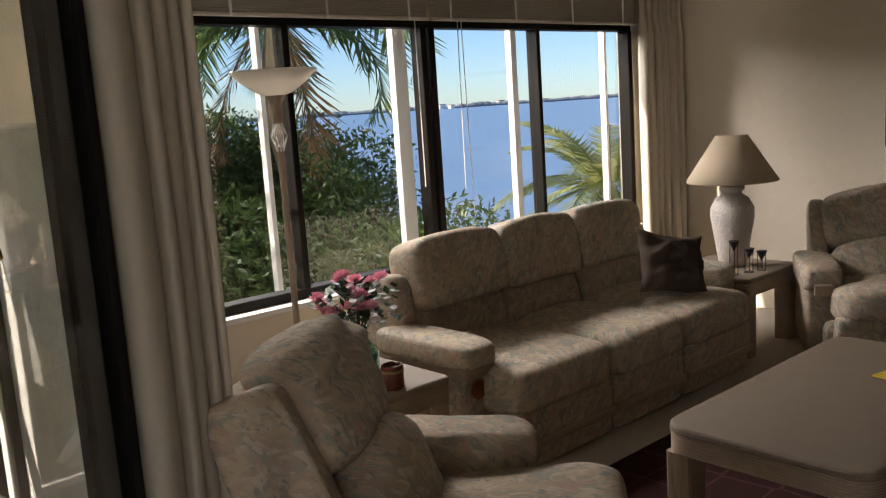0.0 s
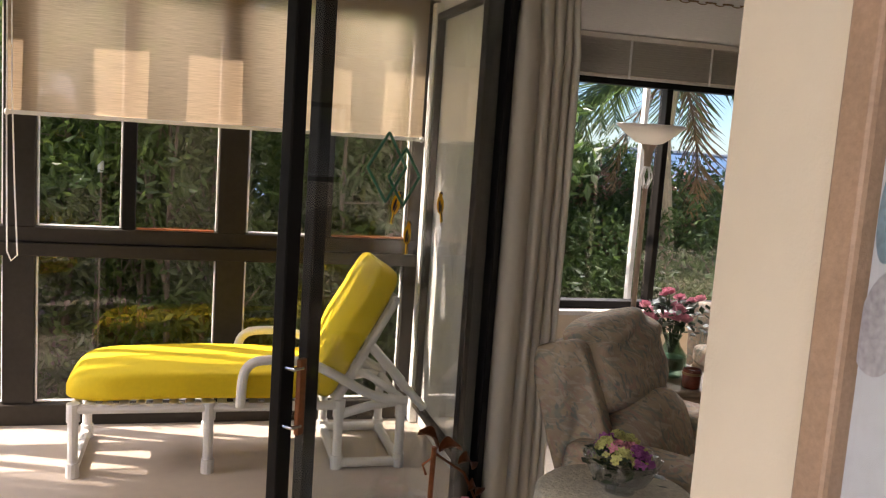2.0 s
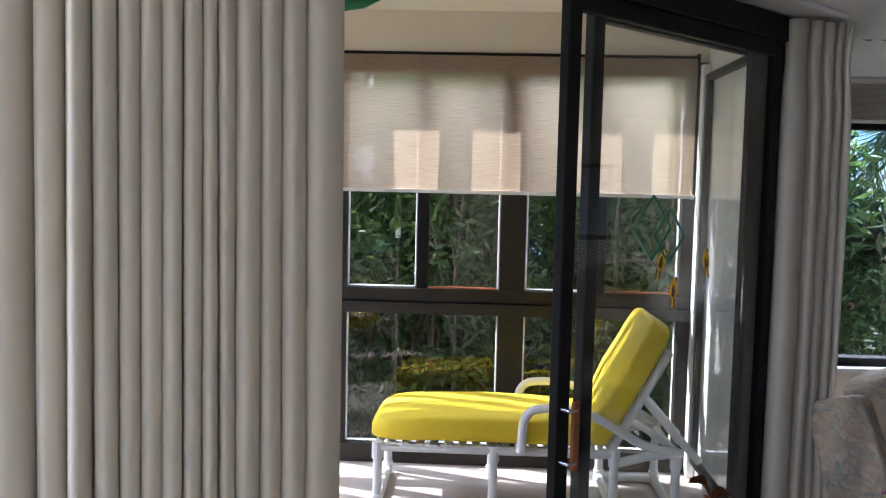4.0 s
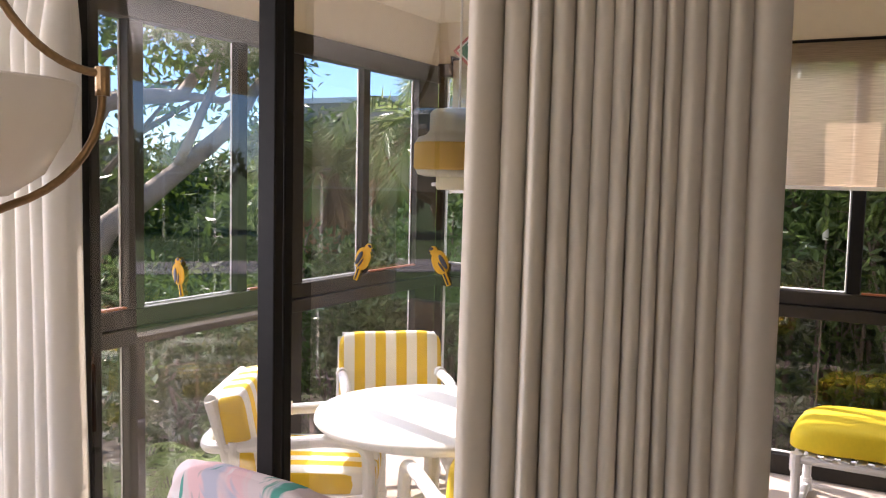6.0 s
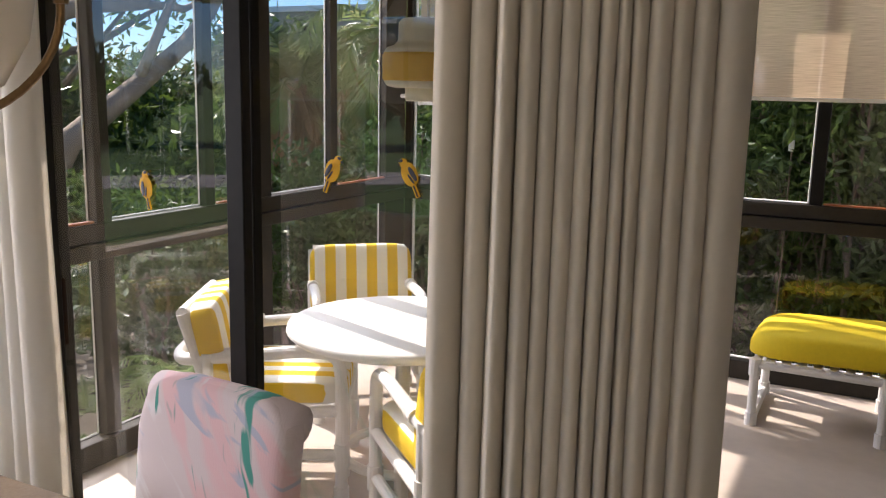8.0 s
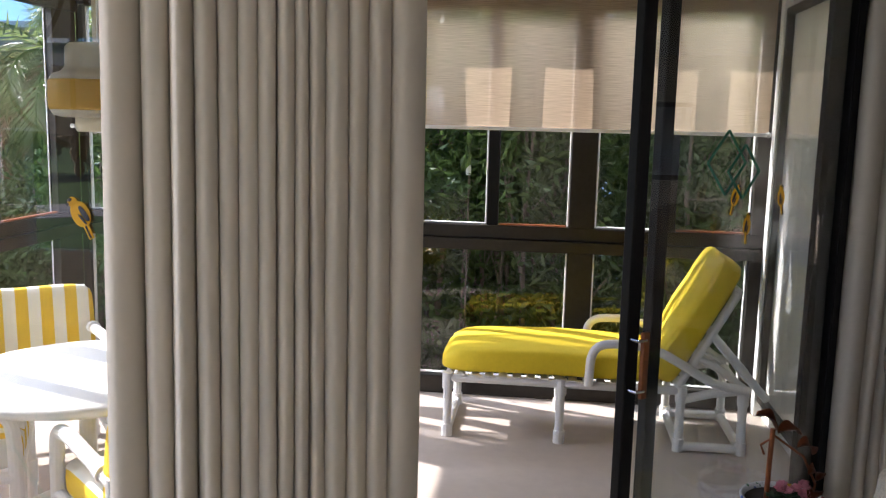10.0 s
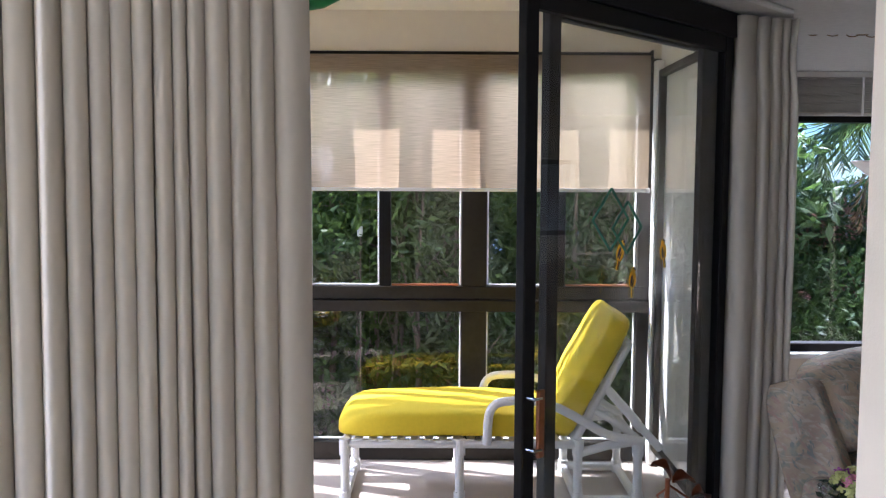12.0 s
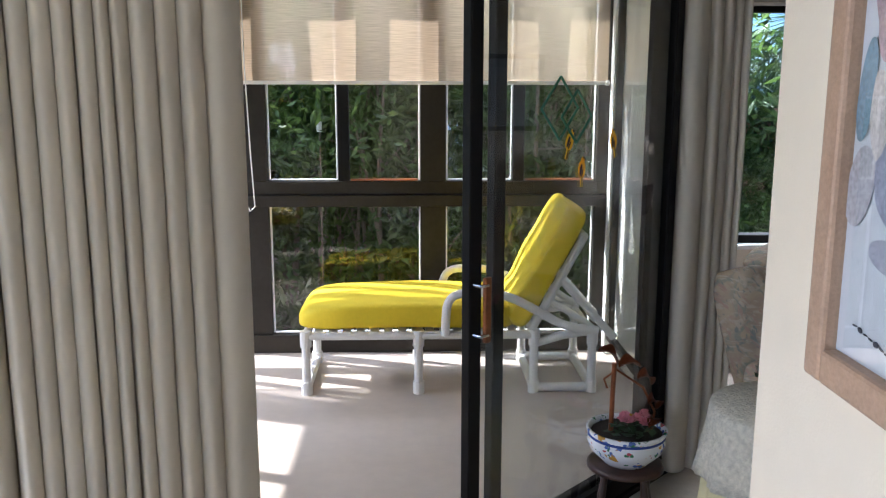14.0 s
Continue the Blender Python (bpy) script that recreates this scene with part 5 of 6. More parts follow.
def low_table(name, label, x0, x1, y0, y1, h, chamfer):
    t = thing(name, label, "table", pose((x0 + x1) / 2, (y0 + y1) / 2, 0))
    w, d = (x1 - x0) / 2, (y1 - y0) / 2

    def ring(bm, inset, z, r):
        out = []
        for sx, sy, a0 in ((1, 1, 0), (-1, 1, 90), (-1, -1, 180), (1, -1, 270)):
            for k in range(7):
                a = math.radians(a0 + 15 * k)
                out.append(bm.verts.new((sx * (w - r) + math.cos(a) * (r - inset), sy * (d - r) + math.sin(a) * (r - inset), z)))
        return out

    def stack(rows):
        bm = bmesh.new()
        rs = [ring(bm, i, z, chamfer) for i, z in rows]
        bm.faces.new(rs[0][::-1]), bm.faces.new(rs[-1])
        for a, b in zip(rs, rs[1:]):
            for i in range(len(a)):
                bm.faces.new((a[i], a[(i + 1) % len(a)], b[(i + 1) % len(a)], b[i]))
        return bm

    part("tabletop", stack([(0.006, h - 0.032), (0.0, h - 0.028), (0.0, h - 0.012), (0.004, h - 0.004), (0.012, h)]), M_LINENTOP, t)
    ribs = []
    for k in range(8):
        z = h - 0.112 + 0.01 * k
        ribs += [(0.008, z), (0.003, z + 0.002), (0.003, z + 0.007), (0.008, z + 0.009)]
    part("apron", stack(ribs), M_PICKLED, t, "horizontally reeded apron")
    foot = 0.016 if name == "coffee_table" else 0.004
    for sx in (-1, 1):
        for sy in (-1, 1):
            x, y = sx * (w - 0.066), sy * (d - 0.066)
            bm = bmesh.new()
            loops = []
            for z in (foot, h - 0.113):
                loop = []
                for k in range(96):
                    a = 2 * math.pi * k / 96
                    ca, sa = math.cos(a), math.sin(a)
                    r = 0.055 / (abs(ca) ** 7 + abs(sa) ** 7) ** (1 / 7) - (0.0022 if k % 3 == 0 else 0.0)
                    loop.append(bm.verts.new((x + r * ca, y + r * sa, z)))
                loops.append(loop)
            bm.faces.new(loops[0][::-1]), bm.faces.new(loops[1])
            for k in range(96):
                bm.faces.new((loops[0][k], loops[0][(k + 1) % 96], loops[1][(k + 1) % 96], loops[1][k]))
            part("leg", bm, M_PICKLED, t, "vertically reeded leg")
    return t


low_table("coffee_table", "pickled oak coffee table with clipped corners", 2.70, 4.20, 2.16, 2.94, 0.42, 0.095)
low_table("end_table", "small pickled oak end table beside the sofa", 1.98, 2.46, 3.82, 4.40, 0.50, 0.04)
low_table("end_table", "pickled oak lamp table between sofa and wall", 4.80, 5.46, 3.72, 4.36, 0.50, 0.04)
tagged(ob_from("envelope", box(-0.12, 0.12, -0.08, 0.08, 0, 0.006, 0.001, m=pose(3.76, 2.45, 0.421, 0, 0, -12)), mat("yellow_paper", (0.80, 0.58, 0.05), 0.8)), "bright yellow envelope on the coffee table", "envelope")

# ---- lamps ----
lp = thing("table_lamp", "woven white ceramic table lamp with cream shade", "table lamp", pose(5.17, 4.03, 0.50))
part("body", lathe([(0.0, 0.0), (0.085, 0.0), (0.09, 0.03), (0.115, 0.20), (0.137, 0.32), (0.135, 0.38), (0.105, 0.44), (0.062, 0.47), (0.06, 0.485), (0.078, 0.50), (0.075, 0.525), (0.03, 0.54), (0.0, 0.54)], 40, wobble=lambda a, z: 0.012 * math.sin(a * 24 + z * 60)), M_CERAMIC, lp, smooth=True)
part("neck", tube([(0, 0, 0.53), (0, 0, 0.60)], 0.012, 10), M_BRASS, lp)
part("shade", lathe([(0.282, 0.55), (0.287, 0.555), (0.098, 0.845), (0.093, 0.845), (0.277, 0.55)], 48), M_SHADECLOTH, lp, "cream coolie lampshade", True)
tl = thing("floor_lamp", "pale metal torchiere floor lamp by the window", "floor lamp", pose(2.26, 4.70, 0.004))
part("base", lathe([(0.0, 0.0), (0.14, 0.0), (0.14, 0.02), (0.05, 0.04), (0.02, 0.07)], 32), M_PICKLED, tl, smooth=True)
part("pole", tube([(0, 0, 0.05), (0, 0, 1.50)], 0.016, 12), M_PICKLED, tl)
cg = bmesh.new()
for k in range(6):
    a = k * math.pi / 3
    tube([(0.014 * math.cos(a), 0.014 * math.sin(a), 1.48), (0.036 * math.cos(a + 0.5), 0.036 * math.sin(a + 0.5), 1.55), (0.014 * math.cos(a + 1), 0.014 * math.sin(a + 1), 1.62)], 0.005, 6, cg)
part("scroll_cage", cg, M_WHITE, tl)
part("stem", tube([(0, 0, 1.61), (0, 0, 1.70), (0, 0, 1.75)], [0.022, 0.028, 0.05], 14), M_PICKLED, tl)
part("bowl", lathe([(0.03, 1.735), (0.08, 1.75), (0.15, 1.80), (0.205, 1.85), (0.20, 1.855), (0.14, 1.81), (0.0, 1.76)], 40), M_MILK, tl, "frosted white glass bowl", True)


# ---- flowers, candles and small things ----
def petal(bm, c, d, up, length, width):
    """One cupped petal from c along d, bending towards up at its tip."""
    side = d.cross(up).normalized() * width
    pts = [c, c + d * length * 0.45 + side - up * length * 0.08, c + d * length * 0.9 + side * 0.7 + up * length * 0.12, c + d * length + up * length * 0.22,
           c + d * length * 0.9 - side * 0.7 + up * length * 0.12, c + d * length * 0.45 - side - up * length * 0.08]
    v = [bm.verts.new(p) for p in pts]
    for q in ((0, 1, 5), (1, 2, 4, 5), (2, 3, 4)):
        bm.faces.new([v[i] for i in q])


def blossom(bm, c, r, seed):
    """A ruffled rose of three rings of petals about a tilted axis."""
    rb = random.Random(seed)
    ax = Vector((rb.uniform(-0.5, 0.5), rb.uniform(-0.5, 0.5), 1)).normalized()
    ux = ax.orthogonal().normalized()
    uy = ax.cross(ux)
    for n, tilt, k in ((4, 76, 0.75), (6, 52, 1.0), (7, 24, 1.25), (7, 2, 1.35)):
        for i in range(n):
            an = 2 * math.pi * (i + rb.random() * 0.4) / n + tilt
            o = ux * math.cos(an) + uy * math.sin(an)
            t = math.radians(tilt + rb.uniform(-9, 9))
            petal(bm, Vector(c) - ax * r * 0.35, o * math.cos(t) + ax * math.sin(t), ax * math.cos(t) - o * math.sin(t), r * k, r * 0.42)


def floret_head(bm, c, r, seed):
    """A loose dome of small four-petalled florets."""
    rb = random.Random(seed)
    for _ in range(26):
        a, e = rb.uniform(0, 6.28), rb.uniform(-0.2, 1.5)
        d = Vector((math.cos(a) * math.cos(e), math.sin(a) * math.cos(e), math.sin(e)))
        ux = d.orthogonal().normalized()
        uy = d.cross(ux)
        p = Vector(c) + d * r * rb.uniform(0.8, 1.15)
        for k in range(4):
            o = ux * math.cos(k * 1.57 + a) + uy * math.sin(k * 1.57 + a)
            petal(bm, p, o, d, r * 0.42, r * 0.17)


def leaves_bm(cs, size, seed):
    rb = random.Random(seed)
    bm = bmesh.new()
    for c in cs:
        d = Vector((rb.uniform(-1, 1), rb.uniform(-1, 1), rb.uniform(-0.3, 0.8))).normalized()
        s = d.cross(Vector((0, 0, 1))).normalized() * size * 0.35
        c = Vector(c)
        v = [bm.verts.new(p) for p in (c, c + d * size * 0.5 + s, c + d * size, c + d * size * 0.5 - s)]
        bm.faces.new((v[0], v[1], v[2]))
        bm.faces.new((v[0], v[2], v[3]))
    return bm


fv = thing("flower_vase", "green glass vase of pink silk roses", "flower vase", pose(2.20, 4.12, 0.50))
part("vase", lathe([(0.0, 0.0), (0.06, 0.0), (0.085, 0.05), (0.085, 0.12), (0.045, 0.17), (0.035, 0.20), (0.05, 0.23), (0.046, 0.23), (0.03, 0.20), (0.04, 0.165), (0.078, 0.115), (0.078, 0.05), (0.0, 0.012)], 32), M_VASE, fv, smooth=True)
part("filling", lathe([(0.0, 0.015), (0.07, 0.05), (0.072, 0.11), (0.0, 0.13)], 20), M_STEM, fv)
rb = random.Random(8)
stems = bmesh.new()
heads = []
for k in range(17):
    a, rad = k * 2.4, 0.03 + 0.13 * (k % 5) / 4
    hd = (rad * math.cos(a), rad * math.sin(a), 0.36 + rb.uniform(-0.04, 0.10))
    heads.append(hd)
    tube([(0, 0, 0.1), (hd[0] * 0.4, hd[1] * 0.4, 0.27), hd], 0.004, 5, stems)
part("stems", stems, M_STEM, fv)
part("leaves", leaves_bm([(rb.uniform(-0.14, 0.14), rb.uniform(-0.14, 0.14), rb.uniform(0.24, 0.40)) for _ in range(220)], 0.05, 5), M_STEM, fv)
for k, hd in enumerate(heads):
    bb = bmesh.new()
    blossom(bb, hd, 0.032, k)
    part("rose", bb, M_PINK, fv)
cd = thing("candle_jar", "amber candle jar with wire bail", "candle", pose(2.20, 3.90, 0.50))
part("jar", lathe([(0.0, 0.0), (0.045, 0.0), (0.048, 0.01), (0.048, 0.09), (0.044, 0.10), (0.038, 0.10), (0.038, 0.06), (0.0, 0.06)], 28), M_AMBER, cd, smooth=True)
part("band", lathe([(0.049, 0.07), (0.051, 0.072), (0.051, 0.082), (0.049, 0.084)], 28), M_BRASS, cd)
for k, (x, y, hh) in enumerate(((4.90, 3.87, 0.19), (5.01, 3.83, 0.13), (5.11, 3.80, 0.10))):
    ch = thing("candle_holder", "black iron candle holder with dark cone candle", "candle holder", pose(x, y, 0.50), "candle holders on the lamp table")
    part("ring", tube(arc((0, 0, hh), 0.026, 0, 345, 20, (1, 0, 0), (0, 1, 0)), 0.003, 6, closed=True), M_BLACK, ch)
    part("ring", tube(arc((0, 0, 0.003), 0.028, 0, 345, 20, (1, 0, 0), (0, 1, 0)), 0.003, 6, closed=True), M_BLACK, ch)
    for a in (0.4, 2.5, 4.6):
        part("rod", tube([(0.027 * math.cos(a), 0.027 * math.sin(a), 0), (0.027 * math.cos(a), 0.027 * math.sin(a), hh)], 0.0025, 6), M_BLACK, ch)
    part("candle", lathe([(0.0, hh - 0.045), (0.033, hh + 0.02), (0.03, hh + 0.024), (0.0, hh + 0.022)], 20), M_BLACK, ch)

# round side table in lace, with a crystal bowl of flowers
rt = thing("side_table", "round side table under a cream lace cloth", "side table", pose(1.07, 2.50, 0.004))
scal = lambda k, amp: (lambda a, z: amp * math.sin(a * k) * max(0, 0.56 - z) / 0.5)  # noqa: E731
part("underskirt", lathe([(0.29, 0.0), (0.275, 0.2), (0.262, 0.45), (0.258, 0.55), (0.24, 0.562), (0.0, 0.563)], 96, wobble=scal(14, 0.07)), M_SKIRT, rt, "pale yellow pleated underskirt", True)
part("lace_cloth", lathe([(0.302, 0.30), (0.292, 0.36), (0.275, 0.50), (0.27, 0.555), (0.25, 0.572), (0.0, 0.574)], 96, wobble=lambda a, z: (0.05 * math.sin(a * 11 + 1) + 0.015 * math.sin(a * 40)) * max(0, 0.57 - z) / 0.27), M_LACE, rt, "cream crocheted lace cloth", True)
fbw = thing("flower_bowl", "crystal bowl of purple and lime silk flowers", "flower bowl", pose(1.08, 2.50, 0.58))
part("bowl", lathe([(0.0, 0.0), (0.05, 0.0), (0.045, 0.012), (0.09, 0.04), (0.12, 0.09), (0.13, 0.12), (0.126, 0.12), (0.085, 0.045), (0.0, 0.02)], 40, wobble=lambda a, z: 0.03 * math.cos(a * 12)), M_CRYSTAL, fbw, smooth=True)
part("leaves", leaves_bm([(rb.uniform(-0.10, 0.10), rb.uniform(-0.10, 0.10), rb.uniform(0.04, 0.14)) for _ in range(70)], 0.06, 9), M_STEM, fbw)
for k in range(12):
    a = k * 2.4
    rad = 0.03 + 0.08 * (k % 4) / 3
    bb = bmesh.new()
    floret_head(bb, (rad * math.cos(a), rad * math.sin(a), 0.12 + 0.03 * ((k * 7) % 5) / 5), 0.034, 50 + k)
    part("flower", bb, (M_PINK, M_LIME, M_PURPLE, M_LIME)[k % 4], fbw)

# ---- plant stand at the sliding door ----
st = thing("plant_stool", "small round dark walnut plant stool", "stool", pose(0.575, 2.80, 0.004))
part("seat", lathe([(0.0, 0.205), (0.13, 0.205), (0.148, 0.213), (0.148, 0.227), (0.135, 0.235), (0.0, 0.235)], 36), M_DARKWOOD, st, smooth=True)
for k in range(4):
    a = k * math.pi / 2 + 0.5
    c, s = math.cos(a), math.sin(a)
    part("leg", tube([(0.10 * c, 0.10 * s, 0.21), (0.115 * c, 0.115 * s, 0.12), (0.12 * c, 0.12 * s, 0.09), (0.13 * c, 0.13 * s, 0.03), (0.14 * c, 0.14 * s, 0.0)], [0.012, 0.017, 0.012, 0.016, 0.010], 10), M_DARKWOOD, st)


def china():
    m = mat("blue_white_china", (0.74, 0.76, 0.78), 0.15)
    nt = m.node_tree
    b, tc = nt.nodes["Principled BSDF"], nt.nodes["Texture Coordinate"]
    out = None
    for i, (c, lo, hi, sc) in enumerate((((0.10, 0.16, 0.42), 0.60, 0.63, 26), ((0.55, 0.30, 0.06), 0.64, 0.66, 22), ((0.45, 0.08, 0.10), 0.65, 0.67, 18), ((0.06, 0.20, 0.10), 0.64, 0.66, 30))):
        n, r, mx = nt.nodes.new("ShaderNodeTexNoise"), nt.nodes.new("ShaderNodeMapRange"), nt.nodes.new("ShaderNodeMix")
        mp = nt.nodes.new("ShaderNodeMapping")
        mp.inputs["Location"].default_value = (i * 4.1, i * 2.2, i)
        n.inputs["Scale"].default_value = sc
        r.inputs["From Min"].default_value, r.inputs["From Max"].default_value = lo, hi
        mx.data_type = "RGBA"
        mx.inputs[6].default_value, mx.inputs[7].default_value = (0.74, 0.76, 0.78, 1), (*c, 1)
        nt.links.new(tc.outputs["Object"], mp.inputs[0])
        nt.links.new(mp.outputs[0], n.inputs["Vector"])
        nt.links.new(n.outputs["Fac"], r.inputs[0])
        nt.links.new(r.outputs[0], mx.inputs[0])
        if out:
            nt.links.new(out, mx.inputs[6])
        out = mx.outputs[2]
    nt.links.new(out, b.inputs["Base Color"])
    return m


pp = thing("potted_plant", "painted china bowl with copper leaf sculpture and pink flowers", "potted plant", pose(0.575, 2.80, 0.24) @ Matrix.Diagonal((0.96, 0.96, 0.9, 1)))
pot = part("pot", lathe([(0.0, 0.0), (0.09, 0.0), (0.10, 0.012), (0.145, 0.06), (0.158, 0.10), (0.152, 0.128), (0.160, 0.14), (0.162, 0.15), (0.150, 0.152), (0.142, 0.13), (0.142, 0.115), (0.0, 0.115)], 48), china(), pp, "flower-painted blue and white china bowl", True)
part("rim_band", lathe([(0.1535, 0.118), (0.1555, 0.121), (0.1555, 0.127), (0.1535, 0.13)], 48), mat("cobalt_band", (0.04, 0.07, 0.25), 0.2), pot)
part("soil", lathe([(0.0, 0.140), (0.06, 0.137), (0.142, 0.131)], 32), M_EARTH, pp)
bb = bmesh.new()
for k in range(9):
    a = k * 2.4
    blossom(bb, (0.02 + 0.045 * math.cos(a), -0.03 + 0.035 * math.sin(a), 0.19 + 0.02 * (k % 3)), 0.019, 90 + k)
part("pink_flowers", bb, M_PINK, pp)
part("leaves", leaves_bm([(0.02 + rb.uniform(-0.07, 0.07), -0.02 + rb.uniform(-0.06, 0.06), rb.uniform(0.13, 0.18)) for _ in range(45)], 0.05, 13), M_STEM, pp)
part("copper_stem", tube([(-0.065, 0, 0.11), (-0.063, 0, 0.30), (-0.06, 0, 0.44)], 0.010, 10), M_COPPER, pp)
part("copper_tendril", tube([(0.10, 0.0, 0.12), (0.11, 0, 0.22), (0.06, 0, 0.33), (-0.05, 0, 0.41), (-0.10, 0, 0.37), (-0.085, 0, 0.33)], 0.005, 8), M_COPPER, pp)
for k, (x, z, ry) in enumerate(((-0.085, 0.475, 25), (0.0, 0.435, -5), (0.065, 0.37, 15), (0.10, 0.26, 20), (0.10, 0.18, -15))):
    bm = bmesh.new()
    rows = []
    for i in range(9):
        f = i / 8
        w = 0.03 * math.sin(math.pi * min(0.97, 0.06 + 0.9 * f)) ** 0.7
        rows.append([bm.verts.new(pose(x, -0.01, z, 20, ry, 15 * k) @ Vector((-0.05 + 0.10 * f, w * g, 0.018 * g * g + 0.022 * math.sin(3.5 * f) - 0.02 * f * f + 0.004 * math.sin(9 * f + 4 * g)))) for g in (-1, -0.5, 0, 0.5, 1)])
    for a, b in zip(rows, rows[1:]):
        for i in range(4):
            bm.faces.new((a[i], a[i + 1], b[i + 1], b[i]))
    bmesh.ops.solidify(bm, geom=bm.faces, thickness=0.002)
    part("copper_leaf", bm, M_COPPER, pp, smooth=True)

# ---- pictures ----
def picture(name, label, m, w, h, bar_w, frame_material, glazed, seed, spots, shapes=()):
    """Hangs in the xz plane, facing -y."""
    t = thing(name, label, "picture", m)
    for nm, a in (("frame_side", (0, bar_w, 0, h)), ("frame_side", (w - bar_w, w, 0, h)), ("frame_bar", (bar_w, w - bar_w, 0, bar_w)), ("frame_bar", (bar_w, w - bar_w, h - bar_w, h))):
        part(nm, box(a[0], a[1], -0.028, 0.0, a[2], a[3], 0.005), frame_material, t)
    part("mat_board", box(bar_w, w - bar_w, -0.010, -0.004, bar_w, h - bar_w), mat("grey_art_paper", (0.55, 0.57, 0.62), 0.9, noise_scale=5, amount=0.12), t)
    rs = random.Random(seed)
    for x, z, sx, sz, turn, c in shapes:
        part("painted_shape", pillow(0, 0, 0, sx, 0.002, sz, 0.9, 12, 0.16, 9, x * 50, m=pose(x, -0.012, z, 0, turn, 0)), mat("paint_wash", c, 0.8, noise_scale=16, amount=0.45), t)
    for c in spots:
        bm = pillow(0, 0, 0, rs.uniform(0.04, 0.10), 0.002, rs.uniform(0.05, 0.16), 0.9, 9, 0.25, 15, rs.random() * 9, m=pose(rs.uniform(0.35, 0.8) * w, -0.012, rs.uniform(0.2, 0.85) * h, 0, rs.uniform(-40, 40), 0))
        part("paint_patch", bm, mat("paint_patch", c, 0.8, noise_scale=12, amount=0.3), t)
    if glazed:
        g = part("glazing", sheet((bar_w, -0.014, bar_w), (w - bar_w, -0.014, h - bar_w)), M_GLASS, t)
        g.visible_shadow = False
    return t


shell_shapes = [(0.115, 0.43, 0.085, 0.17, 12, (0.48, 0.33, 0.37)), (0.075, 0.45, 0.035, 0.13, -8, (0.42, 0.29, 0.34)), (0.060, 0.325, 0.032, 0.11, 6, (0.20, 0.31, 0.40)),
                (0.150, 0.25, 0.12, 0.13, 30, (0.38, 0.39, 0.50)), (0.092, 0.30, 0.045, 0.095, -10, (0.66, 0.60, 0.58)), (0.062, 0.225, 0.05, 0.085, 14, (0.50, 0.48, 0.52)),
                (0.140, 0.16, 0.09, 0.035, 5, (0.40, 0.40, 0.48)), (0.200, 0.34, 0.08, 0.14, 25, (0.12, 0.24, 0.36))]
shell_shapes += [(0.080 + 0.011 * k, 0.078 - 0.002 * k, 0.010, 0.0022 + 0.004 * (k % 3 == 1), 12 * (k % 2), (0.06, 0.06, 0.08)) for k in range(9)]
picture("picture", "painting of shells and leaves in a light oak frame", pose(0.235, 0.615, 1.355, 0, 0, -90), 0.60, 0.80, 0.04, M_OAK, True, 3, [(0.10, 0.22, 0.34), (0.45, 0.20, 0.26), (0.20, 0.28, 0.42), (0.30, 0.32, 0.40), (0.5, 0.42, 0.45)], shell_shapes)
picture("picture", "print in a dark wooden frame on the wall", pose(6.045, 3.42, 1.20, 0, 0, -90), 0.8, 0.75, 0.045, M_DARKWOOD, True, 6, [(0.4, 0.36, 0.34), (0.3, 0.28, 0.3)])


# ---- mini blinds over the bay window ----
def mini_blind(x0, x1):
    t = thing("mini_blind", "raised white mini blind above the bay window", "mini blind", pose((x0 + x1) / 2, 4.955, 2.395), "mini blinds")
    w = (x1 - x0) / 2
    part("head_rail", box(-w, w, -0.02, 0.02, -0.035, 0.0, 0.003), M_SLAT, t)
    for k in range(15):
        z = -0.045 - k * 0.0135
        part("slat", box(-w, w, -0.014, 0.014, z - 0.0012, z + 0.0012, m=pose(0, 0, z, -18) @ pose(0, 0, -z)), M_SLAT, t)
    part("bottom_rail", box(-w, w, -0.014, 0.014, -0.262, -0.245, 0.003), M_SLAT, t)
    for k in range(4):
        x = -w + 0.15 + k * (2 * w - 0.3) / 3
        part("ladder_tape", box(x - 0.007, x + 0.007, -0.020, -0.016, -0.262, -0.03), M_WHITE, t)
    return t


b = mini_blind(1.50, 3.47)
part("cord", tube([(0.86, -0.03, -0.26), (0.86, -0.03, -1.20)], 0.003, 6), M_WHITE, b)
b = mini_blind(3.49, 5.46)
part("cord", tube([(-0.80, -0.03, -0.26), (-0.81, -0.03, -1.25)], 0.003, 6), M_WHITE, b)
part("cord", tube([(-0.77, -0.03, -0.26), (-0.75, -0.03, -1.40)], 0.003, 6), M_WHITE, b)

# ---- dining corner: table, upholstered chair, hanging bowl lamp ----
dt = thing("dining_table", "dining table with pale top", "table", pose(-2.2, 0.35, 0))
part("tabletop", box(-0.72, 0.70, -0.55, 0.56, 0.72, 0.75, 0.012), M_PICKLED, dt)
for x in (-0.62, 0.58):
    for y in (-0.45, 0.44):
        part("leg", box(x - 0.035, x + 0.035, y - 0.035, y + 0.035, 0.004, 0.72, 0.008), M_PICKLED, dt)
M_MAT = stripes("striped_placemat", "X", (0.55, 0.50, 0.42), (0.22, 0.05, 0.07), 0.028)
tagged(ob_from("placemat", box(-0.20, 0.20, -0.14, 0.14, 0, 0.004, 0.001, m=pose(-1.80, 0.70, 0.752, 0, 0, 4)), M_MAT), "striped woven placemat on the dining table", "placemat")
dc = thing("dining_chair", "upholstered dining chair in pink and teal print", "chair", pose(-1.72, 1.03, 0.004, 0, 0, 176))
